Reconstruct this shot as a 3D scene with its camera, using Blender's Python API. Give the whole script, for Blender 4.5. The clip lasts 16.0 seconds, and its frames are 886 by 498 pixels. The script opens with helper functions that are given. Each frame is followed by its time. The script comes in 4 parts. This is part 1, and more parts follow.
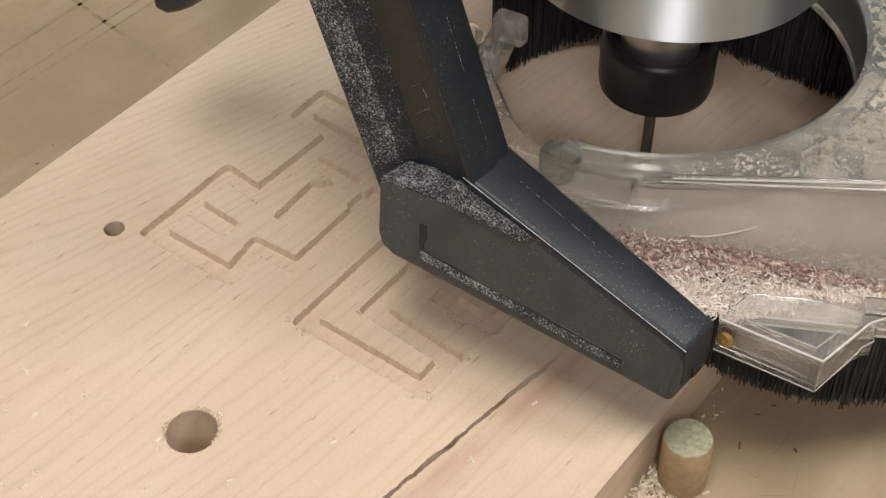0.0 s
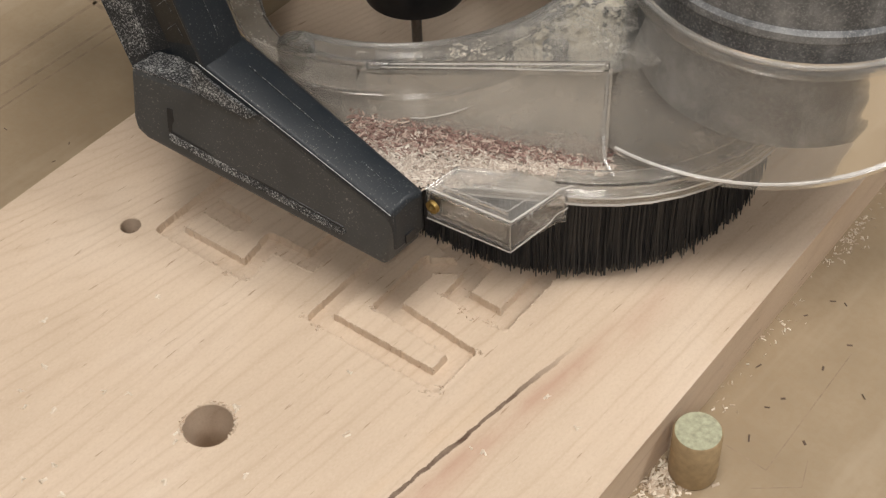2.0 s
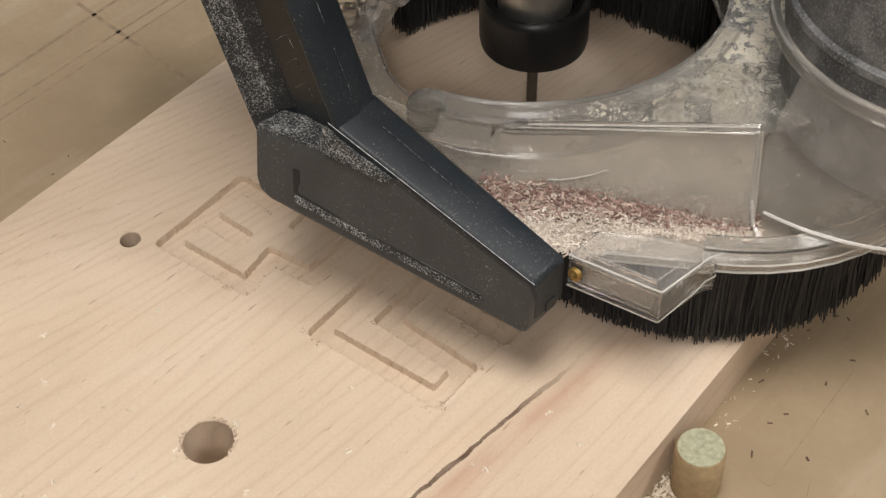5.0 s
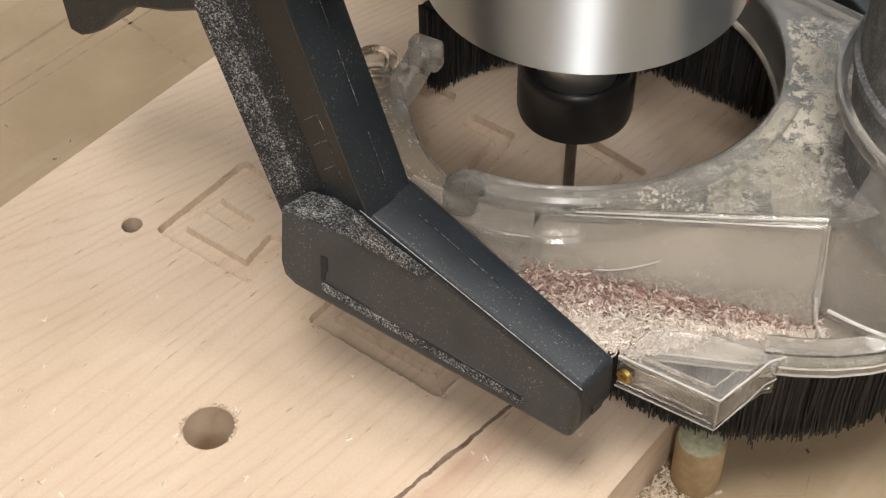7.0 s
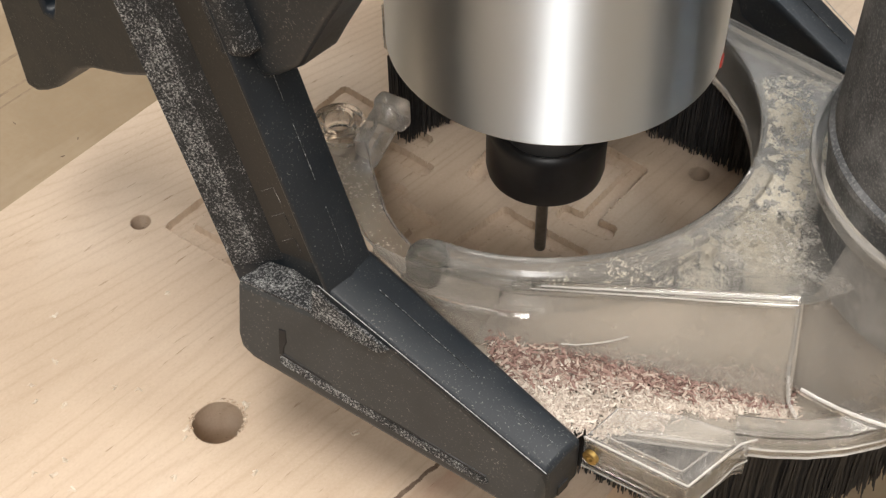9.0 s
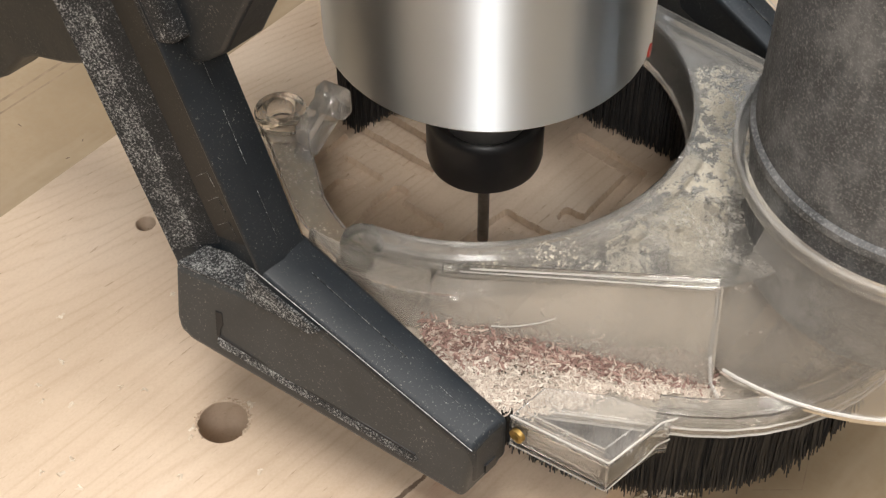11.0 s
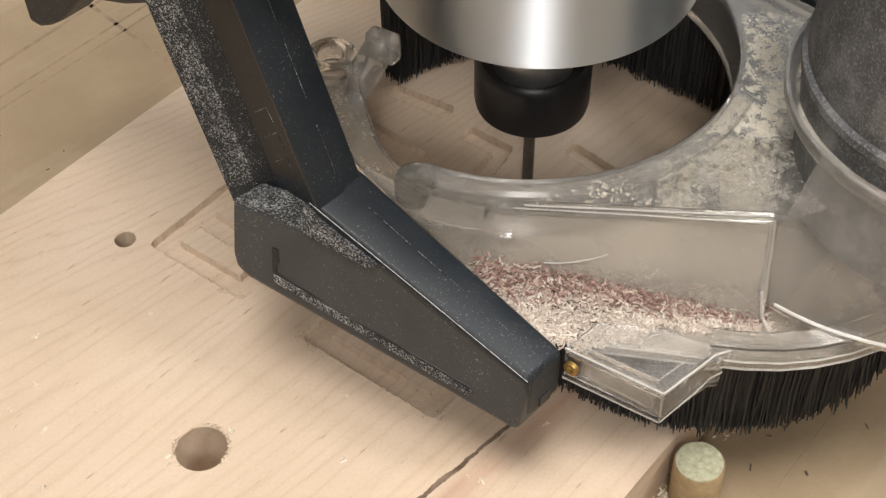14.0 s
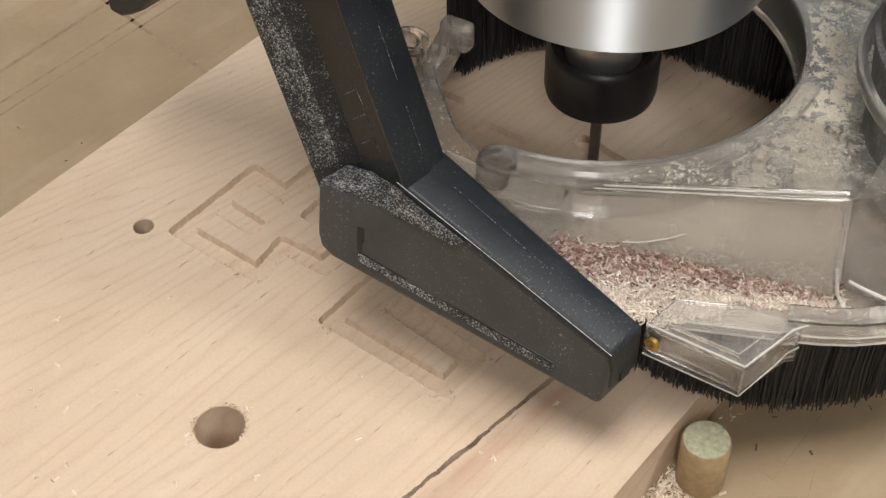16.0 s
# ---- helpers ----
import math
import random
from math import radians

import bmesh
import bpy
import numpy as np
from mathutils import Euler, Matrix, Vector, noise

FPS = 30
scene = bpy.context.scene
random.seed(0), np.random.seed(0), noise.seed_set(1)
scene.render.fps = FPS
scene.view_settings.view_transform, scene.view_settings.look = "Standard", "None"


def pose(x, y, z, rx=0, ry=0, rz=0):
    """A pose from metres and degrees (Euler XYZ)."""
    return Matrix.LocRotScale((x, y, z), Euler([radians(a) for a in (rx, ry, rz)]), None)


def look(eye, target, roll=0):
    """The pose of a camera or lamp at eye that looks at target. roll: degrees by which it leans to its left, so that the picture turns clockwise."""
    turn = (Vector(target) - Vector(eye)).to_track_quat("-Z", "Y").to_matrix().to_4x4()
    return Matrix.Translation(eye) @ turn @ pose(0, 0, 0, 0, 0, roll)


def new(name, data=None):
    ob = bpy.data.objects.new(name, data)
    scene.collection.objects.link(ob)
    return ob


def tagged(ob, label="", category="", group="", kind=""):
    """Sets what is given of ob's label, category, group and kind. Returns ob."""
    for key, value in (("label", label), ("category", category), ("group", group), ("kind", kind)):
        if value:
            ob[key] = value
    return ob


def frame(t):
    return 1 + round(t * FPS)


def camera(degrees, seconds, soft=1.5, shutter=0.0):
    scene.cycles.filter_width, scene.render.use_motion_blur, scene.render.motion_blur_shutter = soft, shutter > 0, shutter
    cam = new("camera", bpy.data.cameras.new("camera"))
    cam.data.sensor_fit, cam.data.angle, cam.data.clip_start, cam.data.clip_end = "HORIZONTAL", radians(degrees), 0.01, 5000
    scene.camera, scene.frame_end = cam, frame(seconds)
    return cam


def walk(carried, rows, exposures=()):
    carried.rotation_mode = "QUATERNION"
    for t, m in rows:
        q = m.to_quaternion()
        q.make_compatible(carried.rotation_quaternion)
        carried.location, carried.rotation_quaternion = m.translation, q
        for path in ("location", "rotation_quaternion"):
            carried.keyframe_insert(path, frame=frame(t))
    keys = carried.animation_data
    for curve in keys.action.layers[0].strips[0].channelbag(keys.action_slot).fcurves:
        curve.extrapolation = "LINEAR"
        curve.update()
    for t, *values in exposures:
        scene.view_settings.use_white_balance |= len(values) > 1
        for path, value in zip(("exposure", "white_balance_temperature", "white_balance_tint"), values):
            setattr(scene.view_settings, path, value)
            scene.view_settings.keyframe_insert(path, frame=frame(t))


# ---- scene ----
cam = camera(36.08, 16.0, soft=1.3)
CAM_ROWS = [
    (0, 0.17584, -0.10068, 0.27046, 42.900, 0.818, 41.570),
    (0.5, 0.17625, -0.09690, 0.27237, 42.376, 1.357, 41.491),
    (1, 0.17820, -0.09846, 0.27269, 42.485, 1.377, 41.562),
    (1.5, 0.17686, -0.10292, 0.27483, 42.681, 1.312, 41.643),
    (2, 0.17738, -0.10228, 0.27428, 42.574, 1.335, 41.770),
    (2.5, 0.17641, -0.10554, 0.27492, 42.599, 1.118, 41.685),
    (3, 0.17814, -0.10503, 0.27514, 42.631, 1.452, 41.927),
    (3.5, 0.17810, -0.10579, 0.27610, 42.703, 1.319, 41.816),
    (4, 0.17659, -0.10390, 0.27862, 42.630, 1.347, 41.827),
    (4.5, 0.17550, -0.10328, 0.27581, 42.897, 1.226, 41.817),
    (5, 0.17489, -0.10090, 0.27446, 42.856, 1.245, 41.728),
    (5.2, 0.17482, -0.10077, 0.27457, 42.877, 1.248, 41.717),
    (7.3, 0.17434, -0.10176, 0.27370, 42.447, 0.780, 42.143),
    (7.5, 0.17434, -0.10176, 0.27368, 42.444, 0.775, 42.147),
    (8, 0.17407, -0.10423, 0.27580, 42.346, 0.588, 42.102),
    (8.2, 0.17408, -0.10422, 0.27585, 42.354, 0.591, 42.096),
    (10.3, 0.17461, -0.10932, 0.28207, 42.156, 0.429, 42.004),
    (10.5, 0.17461, -0.10934, 0.28208, 42.159, 0.430, 42.006),
    (11, 0.17480, -0.10856, 0.28140, 42.275, 0.396, 42.026),
    (11.5, 0.17299, -0.10832, 0.28132, 42.429, 0.392, 42.076),
    (12, 0.17300, -0.10679, 0.28155, 42.713, 0.499, 42.299),
    (12.5, 0.17199, -0.10394, 0.27967, 42.731, 0.495, 42.177),
    (13, 0.17014, -0.09931, 0.27673, 42.480, 0.484, 41.988),
    (13.5, 0.16930, -0.09668, 0.27577, 42.303, 0.507, 42.038),
    (14, 0.16924, -0.09520, 0.27606, 41.993, 0.587, 42.263),
    (14.5, 0.16996, -0.09790, 0.27719, 42.160, 0.346, 42.245),
    (15, 0.16867, -0.10112, 0.27672, 42.197, 0.322, 42.099),
    (15.5, 0.17137, -0.10443, 0.27686, 42.365, 0.393, 42.064),
    (16, 0.17482, -0.10518, 0.27685, 42.600, 0.655, 42.330),
]

walk(cam, [(t, pose(x, y, z, rx, ry, rz)) for t, x, y, z, rx, ry, rz in CAM_ROWS],
     [(0, -0.25), (1, -0.30), (2, -0.42), (3.5, -0.35), (5, -0.34), (7.5, 0.0), (8, 0.03), (11.5, 0.06), (12.4, 0.03), (13.2, -0.08), (14.0, -0.05), (14.5, 0.0), (15.2, -0.13), (16, -0.20)])

# ---------------------------------------------------------------- light
MM = 0.001
world = bpy.data.worlds.new("workshop_air")
scene.world = world
world.use_nodes = True
world.node_tree.nodes["Background"].inputs[0].default_value = (0.95, 0.92, 0.88, 1)
world.node_tree.nodes["Background"].inputs[1].default_value = 0.05


def area_lamp(name, place, aim, sx, sy, watts, colour):
    data = bpy.data.lights.new(name, "AREA")
    data.shape, data.size, data.size_y, data.energy, data.color = "RECTANGLE", sx, sy, watts, colour
    ob = new(name, data)
    ob.matrix_world = look(place, aim)
    return ob


WARM = (1.0, 0.95, 0.895)
area_lamp("unseen_overhead_lamp", (0.10, -0.20, 1.8), (0.05, 0.1, 0), 0.55, 0.8, 28, WARM)
area_lamp("unseen_overhead_lamp", (1.0, 0.75, 1.8), (0.05, 0.1, 0), 0.35, 1.1, 36, (1.0, 0.97, 0.935))
area_lamp("unseen_overhead_lamp", (0.10, 1.05, 1.8), (0.0, 0.1, 0), 0.9, 0.35, 12, (0.80, 0.90, 1.0))
# added front fill, placed to brighten the spindle, collar and right bed
area_lamp("unseen_overhead_lamp", (1.05, -1.10, 1.8), (0.05, 0.1, 0.1), 0.3, 1.0, 31, (1.0, 0.97, 0.94))


# ---------------------------------------------------------------- materials
def material(name):
    m = bpy.data.materials.new(name)
    m.use_nodes = True
    nt = m.node_tree
    return m, nt, nt.nodes["Principled BSDF"]


def node(nt, kind, **values):
    n = nt.nodes.new(kind)
    for key, value in values.items():
        n.inputs[key].default_value = value
    return n


def coords(nt, scale=(1, 1, 1), rot=(0, 0, 0)):
    tc = nt.nodes.new("ShaderNodeTexCoord")
    mp = nt.nodes.new("ShaderNodeMapping")
    mp.inputs["Scale"].default_value = scale
    mp.inputs["Rotation"].default_value = rot
    nt.links.new(tc.outputs["Object"], mp.inputs["Vector"])
    return mp.outputs["Vector"]


def noise_tex(nt, vec, scale, detail=4, rough=0.55, distortion=0.0):
    n = node(nt, "ShaderNodeTexNoise", Scale=scale, Detail=detail, Roughness=rough, Distortion=distortion)
    nt.links.new(vec, n.inputs["Vector"])
    return n.outputs["Fac"]


def ramp(nt, fac, stops):
    r = nt.nodes.new("ShaderNodeValToRGB")
    while len(r.color_ramp.elements) < len(stops):
        r.color_ramp.elements.new(0.5)
    for el, (p, c) in zip(r.color_ramp.elements, stops):
        el.position, el.color = p, (*c, 1) if len(c) == 3 else c
    nt.links.new(fac, r.inputs["Fac"])
    return r.outputs["Color"]


def mix(nt, fac, a, b, blend="MIX"):
    n = nt.nodes.new("ShaderNodeMix")
    n.data_type, n.blend_type = "RGBA", blend
    for socket, value in ((n.inputs[0], fac), (n.inputs[6], a), (n.inputs[7], b)):
        if isinstance(value, (int, float)):
            socket.default_value = value
        elif isinstance(value, tuple):
            socket.default_value = (*value, 1)
        else:
            nt.links.new(value, socket)
    return n.outputs[2]


def math_node(nt, op, a, b=None, c=None):
    n = nt.nodes.new("ShaderNodeMath")
    n.operation = op
    for i, v in enumerate((a, b, c)):
        if v is None:
            continue
        if isinstance(v, (int, float)):
            n.inputs[i].default_value = v
        else:
            nt.links.new(v, n.inputs[i])
    return n.outputs[0]


def bump(nt, bsdf, height, strength, distance):
    b = node(nt, "ShaderNodeBump", Strength=strength, Distance=distance)
    nt.links.new(height, b.inputs["Height"])
    nt.links.new(b.outputs[0], bsdf.inputs["Normal"])


def wood_material():
    m, nt, bs = material("pale_hardwood")
    rot = (0, 0, radians(2.0))
    wide = noise_tex(nt, coords(nt, (1, 0.45, 1), rot), 32, 4, 0.55, 0.4)
    grain = noise_tex(nt, coords(nt, (1, 0.05, 1), rot), 620, 5, 0.6, 0.3)
    pore = noise_tex(nt, coords(nt, (1, 0.55, 1), rot), 1500, 4, 0.65)
    base = ramp(nt, wide, [(0.28, (0.565, 0.445, 0.332)), (0.52, (0.62, 0.492, 0.372)), (0.75, (0.655, 0.535, 0.42))])
    flat = nt.nodes.new("ShaderNodeSeparateXYZ")
    nt.links.new(coords(nt, (1, 1, 1), rot), flat.inputs[0])
    fan = math_node(nt, "MULTIPLY", math_node(nt, "MULTIPLY", math_node(nt, "MAXIMUM", math_node(nt, "SUBTRACT", -0.022, flat.outputs["X"]), 0.0), 5.0), flat.outputs["Y"])
    sway = math_node(nt, "MULTIPLY", noise_tex(nt, coords(nt, (1, 0.10, 1), rot), 55, 2, 0.5), 0.022)
    jitter = math_node(nt, "MULTIPLY", noise_tex(nt, coords(nt, (1, 0.4, 1), rot), 420, 3, 0.6), 0.0011)
    phase = math_node(nt, "DIVIDE", math_node(nt, "ADD", math_node(nt, "ADD", math_node(nt, "SUBTRACT", flat.outputs["X"], fan), 0.3), math_node(nt, "ADD", sway, jitter)), 0.0046)
    ring = math_node(nt, "ABSOLUTE", math_node(nt, "SUBTRACT", math_node(nt, "FRACT", phase), 0.5))
    broken = ramp(nt, noise_tex(nt, coords(nt, (1, 0.16, 1), rot), 210, 3, 0.6), [(0.36, (0.30,) * 3), (0.66, (1,) * 3)])
    line_amount = math_node(nt, "MULTIPLY", ramp(nt, ring, [(0.0, (0.34,) * 3), (0.06, (0.26,) * 3), (0.16, (0.08,) * 3), (0.4, (0.0,) * 3)]), broken)
    base = mix(nt, line_amount, base, (0.40, 0.275, 0.18))
    # short dark flecks that lie along the rings
    fleck = ramp(nt, noise_tex(nt, coords(nt, (1, 0.13, 1), (0, 0, radians(4.0))), 900, 2, 0.5), [(0.27, (0.7,) * 3), (0.34, (0.0,) * 3)])
    fleck = math_node(nt, "MULTIPLY", fleck, ramp(nt, ring, [(0.0, (1.0,) * 3), (0.14, (0.7,) * 3), (0.3, (0.12,) * 3)]))
    base = mix(nt, fleck, base, (0.25, 0.155, 0.095))
    base = mix(nt, ramp(nt, grain, [(0.35, (0.10,) * 3), (0.6, (0.0,) * 3)]), base, (0.46, 0.33, 0.225))
    base = mix(nt, ramp(nt, pore, [(0.34, (0.16,) * 3), (0.5, (0.0,) * 3)]), base, (0.42, 0.30, 0.20))
    base = mix(nt, ramp(nt, pore, [(0.55, (0.0,) * 3), (0.72, (0.22,) * 3)]), base, (0.72, 0.61, 0.49))
    # dark mineral streak with a reddish stain along one side
    tc = nt.nodes.new("ShaderNodeTexCoord")
    xyz = nt.nodes.new("ShaderNodeSeparateXYZ")
    nt.links.new(tc.outputs["Object"], xyz.inputs[0])
    x, y = xyz.outputs["X"], xyz.outputs["Y"]
    wob = noise_tex(nt, coords(nt), 60, 5, 0.6)
    jag = noise_tex(nt, coords(nt, (1, 0.5, 1)), 330, 4, 0.7)
    mid = math_node(nt, "ADD", math_node(nt, "ADD", 0.0472, math_node(nt, "MULTIPLY", y, 0.071)), math_node(nt, "MULTIPLY", math_node(nt, "SUBTRACT", wob, 0.5), 0.0022))
    mid = math_node(nt, "ADD", mid, math_node(nt, "MULTIPLY", math_node(nt, "SUBTRACT", jag, 0.5), 0.0012))
    off = math_node(nt, "SUBTRACT", x, mid)
    dist = math_node(nt, "ABSOLUTE", off)
    fade = ramp(nt, y, [(0.0, (1,) * 3), (0.056, (1,) * 3), (0.080, (0,) * 3)])
    thick = math_node(nt, "ADD", 0.0001, math_node(nt, "MULTIPLY", noise_tex(nt, coords(nt, (1, 0.6, 1)), 130, 3), 0.0013))
    line = math_node(nt, "SUBTRACT", 1.0, math_node(nt, "DIVIDE", dist, thick))
    line = math_node(nt, "MAXIMUM", line, 0.0)
    line = math_node(nt, "MINIMUM", math_node(nt, "MULTIPLY", line, 2.2), math_node(nt, "ADD", 0.45, math_node(nt, "MULTIPLY", jag, 0.75)))
    line = math_node(nt, "MULTIPLY", line, fade)
    side = math_node(nt, "MULTIPLY", ramp(nt, off, [(0.0, (0,) * 3), (0.0005, (1,) * 3), (0.012, (0,) * 3)]),
                     ramp(nt, noise_tex(nt, coords(nt, (1, 0.35, 1)), 75, 4), [(0.30, (0,) * 3), (0.55, (0.75,) * 3)]))
    side = math_node(nt, "MULTIPLY", side, ramp(nt, y, [(0.0, (1,) * 3), (0.092, (1,) * 3), (0.118, (0,) * 3)]))
    base = mix(nt, side, base, (0.40, 0.215, 0.145))
    tint = math_node(nt, "MULTIPLY", ramp(nt, math_node(nt, "MULTIPLY", off, -1.0), [(0.0, (0,) * 3), (0.001, (1,) * 3), (0.010, (0,) * 3)]),
                     ramp(nt, noise_tex(nt, coords(nt, (1, 0.4, 1)), 60, 2), [(0.45, (0,) * 3), (0.65, (0.4,) * 3)]))
    base = mix(nt, math_node(nt, "MULTIPLY", tint, fade), base, (0.60, 0.36, 0.16))
    base = mix(nt, line, base, (0.075, 0.038, 0.022))
    nt.links.new(base, bs.inputs["Base Color"])
    bs.inputs["Roughness"].default_value = 0.62
    bs.inputs["Specular IOR Level"].default_value = 0.3
    bump(nt, bs, pore, 0.22, 0.0004)
    return m


def mdf_material():
    m, nt, bs = material("dusty_fibreboard")
    a = noise_tex(nt, coords(nt), 14, 5, 0.6)
    b = noise_tex(nt, coords(nt), 420, 3, 0.6)
    smear = noise_tex(nt, coords(nt, (1, 0.15, 1)), 60, 4, 0.6)
    col = ramp(nt, a, [(0.3, (0.25, 0.186, 0.116)), (0.6, (0.335, 0.256, 0.167)), (0.8, (0.41, 0.322, 0.22))])
    col = mix(nt, ramp(nt, b, [(0.35, (0.25,) * 3), (0.6, (0,) * 3)]), col, (0.27, 0.185, 0.105))
    col = mix(nt, ramp(nt, smear, [(0.5, (0,) * 3), (0.75, (0.5,) * 3)]), col, (0.45, 0.365, 0.265))
    nt.links.new(col, bs.inputs["Base Color"])
    bs.inputs["Roughness"].default_value = 0.75
    bs.inputs["Specular IOR Level"].default_value = 0.25
    bump(nt, bs, b, 0.15, 0.0006)
    return m


# the default bluish tones put cool reflected light into the base colour
def black_plastic(name="dusty_blue_sheen_plastic", low=(0.010, 0.0145, 0.020), high=(0.018, 0.0225, 0.028), gloss=(0.36, 0.5)):
    m, nt, bs = material(name)
    fine = noise_tex(nt, coords(nt), 1900, 3, 0.6)
    patch = noise_tex(nt, coords(nt), 75, 4, 0.6)
    col = ramp(nt, patch, [(0.3, low), (0.7, high)])
    specks = math_node(nt, "MULTIPLY", ramp(nt, fine, [(0.615, (0,) * 3), (0.70, (0.6,) * 3)]), ramp(nt, patch, [(0.40, (0.08,) * 3), (0.66, (0.95,) * 3)]))
    col = mix(nt, specks, col, (0.42, 0.40, 0.36))
    nt.links.new(col, bs.inputs["Base Color"])
    nt.links.new(ramp(nt, patch, [(0.3, (gloss[0],) * 3), (0.7, (gloss[1],) * 3)]), bs.inputs["Roughness"])
    bs.inputs["Specular IOR Level"].default_value = 0.38
    bump(nt, bs, noise_tex(nt, coords(nt), 900, 2), 0.12, 0.0003)
    return m


def caked_plastic(name, low, high):
    m, nt, bs = material(name)
    fine = noise_tex(nt, coords(nt), 2000, 5, 0.8)
    patch = noise_tex(nt, coords(nt), 170, 4, 0.65)
    both = math_node(nt, "ADD", fine, math_node(nt, "MULTIPLY", math_node(nt, "SUBTRACT", patch, 0.5), 0.32))
    col = mix(nt, ramp(nt, both, [(low - 0.06, (0,) * 3), (low, (0.06,) * 3), (high, (1.0,) * 3)]), (0.013, 0.015, 0.018), (0.70, 0.71, 0.70))
    nt.links.new(col, bs.inputs["Base Color"])
    bs.inputs["Roughness"].default_value = 0.6
    bump(nt, bs, both, 0.9, 0.001)
    return m


def clear_plastic(name="scuffed_clear_acrylic", least=0.05, most=0.15, powder=False, film=(0.82, 0.79, 0.75)):
    m, nt, bs = material(name)
    n = noise_tex(nt, coords(nt), 110, 5, 0.65)
    fine = noise_tex(nt, coords(nt), 1500, 3, 0.65)
    nt.nodes.remove(bs)
    clear = nt.nodes.new("ShaderNodeBsdfTransparent")
    clear.inputs["Color"].default_value = (0.985, 0.982, 0.975, 1)
    gloss = node(nt, "ShaderNodeBsdfGlossy", Roughness=0.18)
    gloss.inputs["Color"].default_value = (1, 1, 1, 1)
    haze = nt.nodes.new("ShaderNodeBsdfDiffuse")
    haze.inputs["Color"].default_value = (*film, 1)
    fres = node(nt, "ShaderNodeFresnel", IOR=1.38)
    b = node(nt, "ShaderNodeBump", Strength=0.35, Distance=0.002)
    nt.links.new(noise_tex(nt, coords(nt), 50, 2), b.inputs["Height"])
    nt.links.new(b.outputs[0], gloss.inputs["Normal"])
    nt.links.new(b.outputs[0], fres.inputs["Normal"])
    scuff = ramp(nt, math_node(nt, "ADD", math_node(nt, "MULTIPLY", n, 0.8), math_node(nt, "MULTIPLY", fine, 0.3)), [(0.42, (least,) * 3), (0.76, (most,) * 3)])
    scuff = math_node(nt, "ADD", scuff, ramp(nt, noise_tex(nt, coords(nt), 1100, 2, 0.5), [(0.72, (0,) * 3), (0.76, (0.4,) * 3)]))
    if powder:  # settled dust, thickest towards the hose
        tc = nt.nodes.new("ShaderNodeTexCoord")
        far = nt.nodes.new("ShaderNodeVectorMath")
        far.operation = "DISTANCE"
        far.inputs[1].default_value = (0.068, 0.020, 0.05)
        nt.links.new(tc.outputs["Object"], far.inputs[0])
        near = ramp(nt, math_node(nt, "MULTIPLY", far.outputs["Value"], 10.0), [(0.12, (0.50,) * 3), (0.34, (0.22,) * 3), (0.62, (0.0,) * 3)])
        clump = ramp(nt, math_node(nt, "ADD", math_node(nt, "MULTIPLY", noise_tex(nt, coords(nt), 1300, 4, 0.75), 0.55), math_node(nt, "MULTIPLY", noise_tex(nt, coords(nt), 130, 4, 0.6), 0.5)), [(0.49, (0.10,) * 3), (0.61, (1,) * 3)])
        scuff = math_node(nt, "ADD", scuff, math_node(nt, "MULTIPLY", near, clump))
    a = nt.nodes.new("ShaderNodeMixShader")
    c = nt.nodes.new("ShaderNodeMixShader")
    nt.links.new(scuff, a.inputs[0])
    nt.links.new(clear.outputs[0], a.inputs[1])
    nt.links.new(haze.outputs[0], a.inputs[2])
    nt.links.new(fres.outputs[0], c.inputs[0])
    nt.links.new(a.outputs[0], c.inputs[1])
    nt.links.new(gloss.outputs[0], c.inputs[2])
    nt.links.new(c.outputs[0], nt.nodes["Material Output"].inputs["Surface"])
    return m


def thick_acrylic():
    """Thick clear plastic that bends the light, with fine scuffs and specks of dust."""
    m, nt, bs = material("thick_clear_acrylic")
    bs.inputs["Base Color"].default_value = (0.95, 0.94, 0.92, 1)
    bs.inputs["IOR"].default_value = 1.47
    speck = ramp(nt, math_node(nt, "ADD", math_node(nt, "MULTIPLY", noise_tex(nt, coords(nt), 1400, 3, 0.6), 0.6), math_node(nt, "MULTIPLY", noise_tex(nt, coords(nt), 140, 3), 0.4)), [(0.56, (0.97,) * 3), (0.66, (0.55,) * 3)])
    nt.links.new(speck, bs.inputs["Transmission Weight"])
    nt.links.new(ramp(nt, noise_tex(nt, coords(nt), 240, 4), [(0.35, (0.04,) * 3), (0.7, (0.22,) * 3)]), bs.inputs["Roughness"])
    bump(nt, bs, noise_tex(nt, coords(nt), 110, 3), 0.16, 0.0012)
    return m


def brushed_metal():
    m, nt, bs = material("turned_aluminium")
    n = noise_tex(nt, coords(nt, (1, 1, 30)), 40, 3, 0.6)
    bs.inputs["Metallic"].default_value = 1.0
    bs.inputs["Base Color"].default_value = (0.90, 0.94, 0.98, 1)
    nt.links.new(ramp(nt, n, [(0.3, (0.56,) * 3), (0.7, (0.62,) * 3)]), bs.inputs["Roughness"])
    bs.inputs["Anisotropic"].default_value = 1.0
    bs.inputs["Anisotropic Rotation"].default_value = 0.25
    tan = nt.nodes.new("ShaderNodeTangent")
    tan.direction_type, tan.axis = "RADIAL", "Z"
    nt.links.new(tan.outputs[0], bs.inputs["Tangent"])
    return m


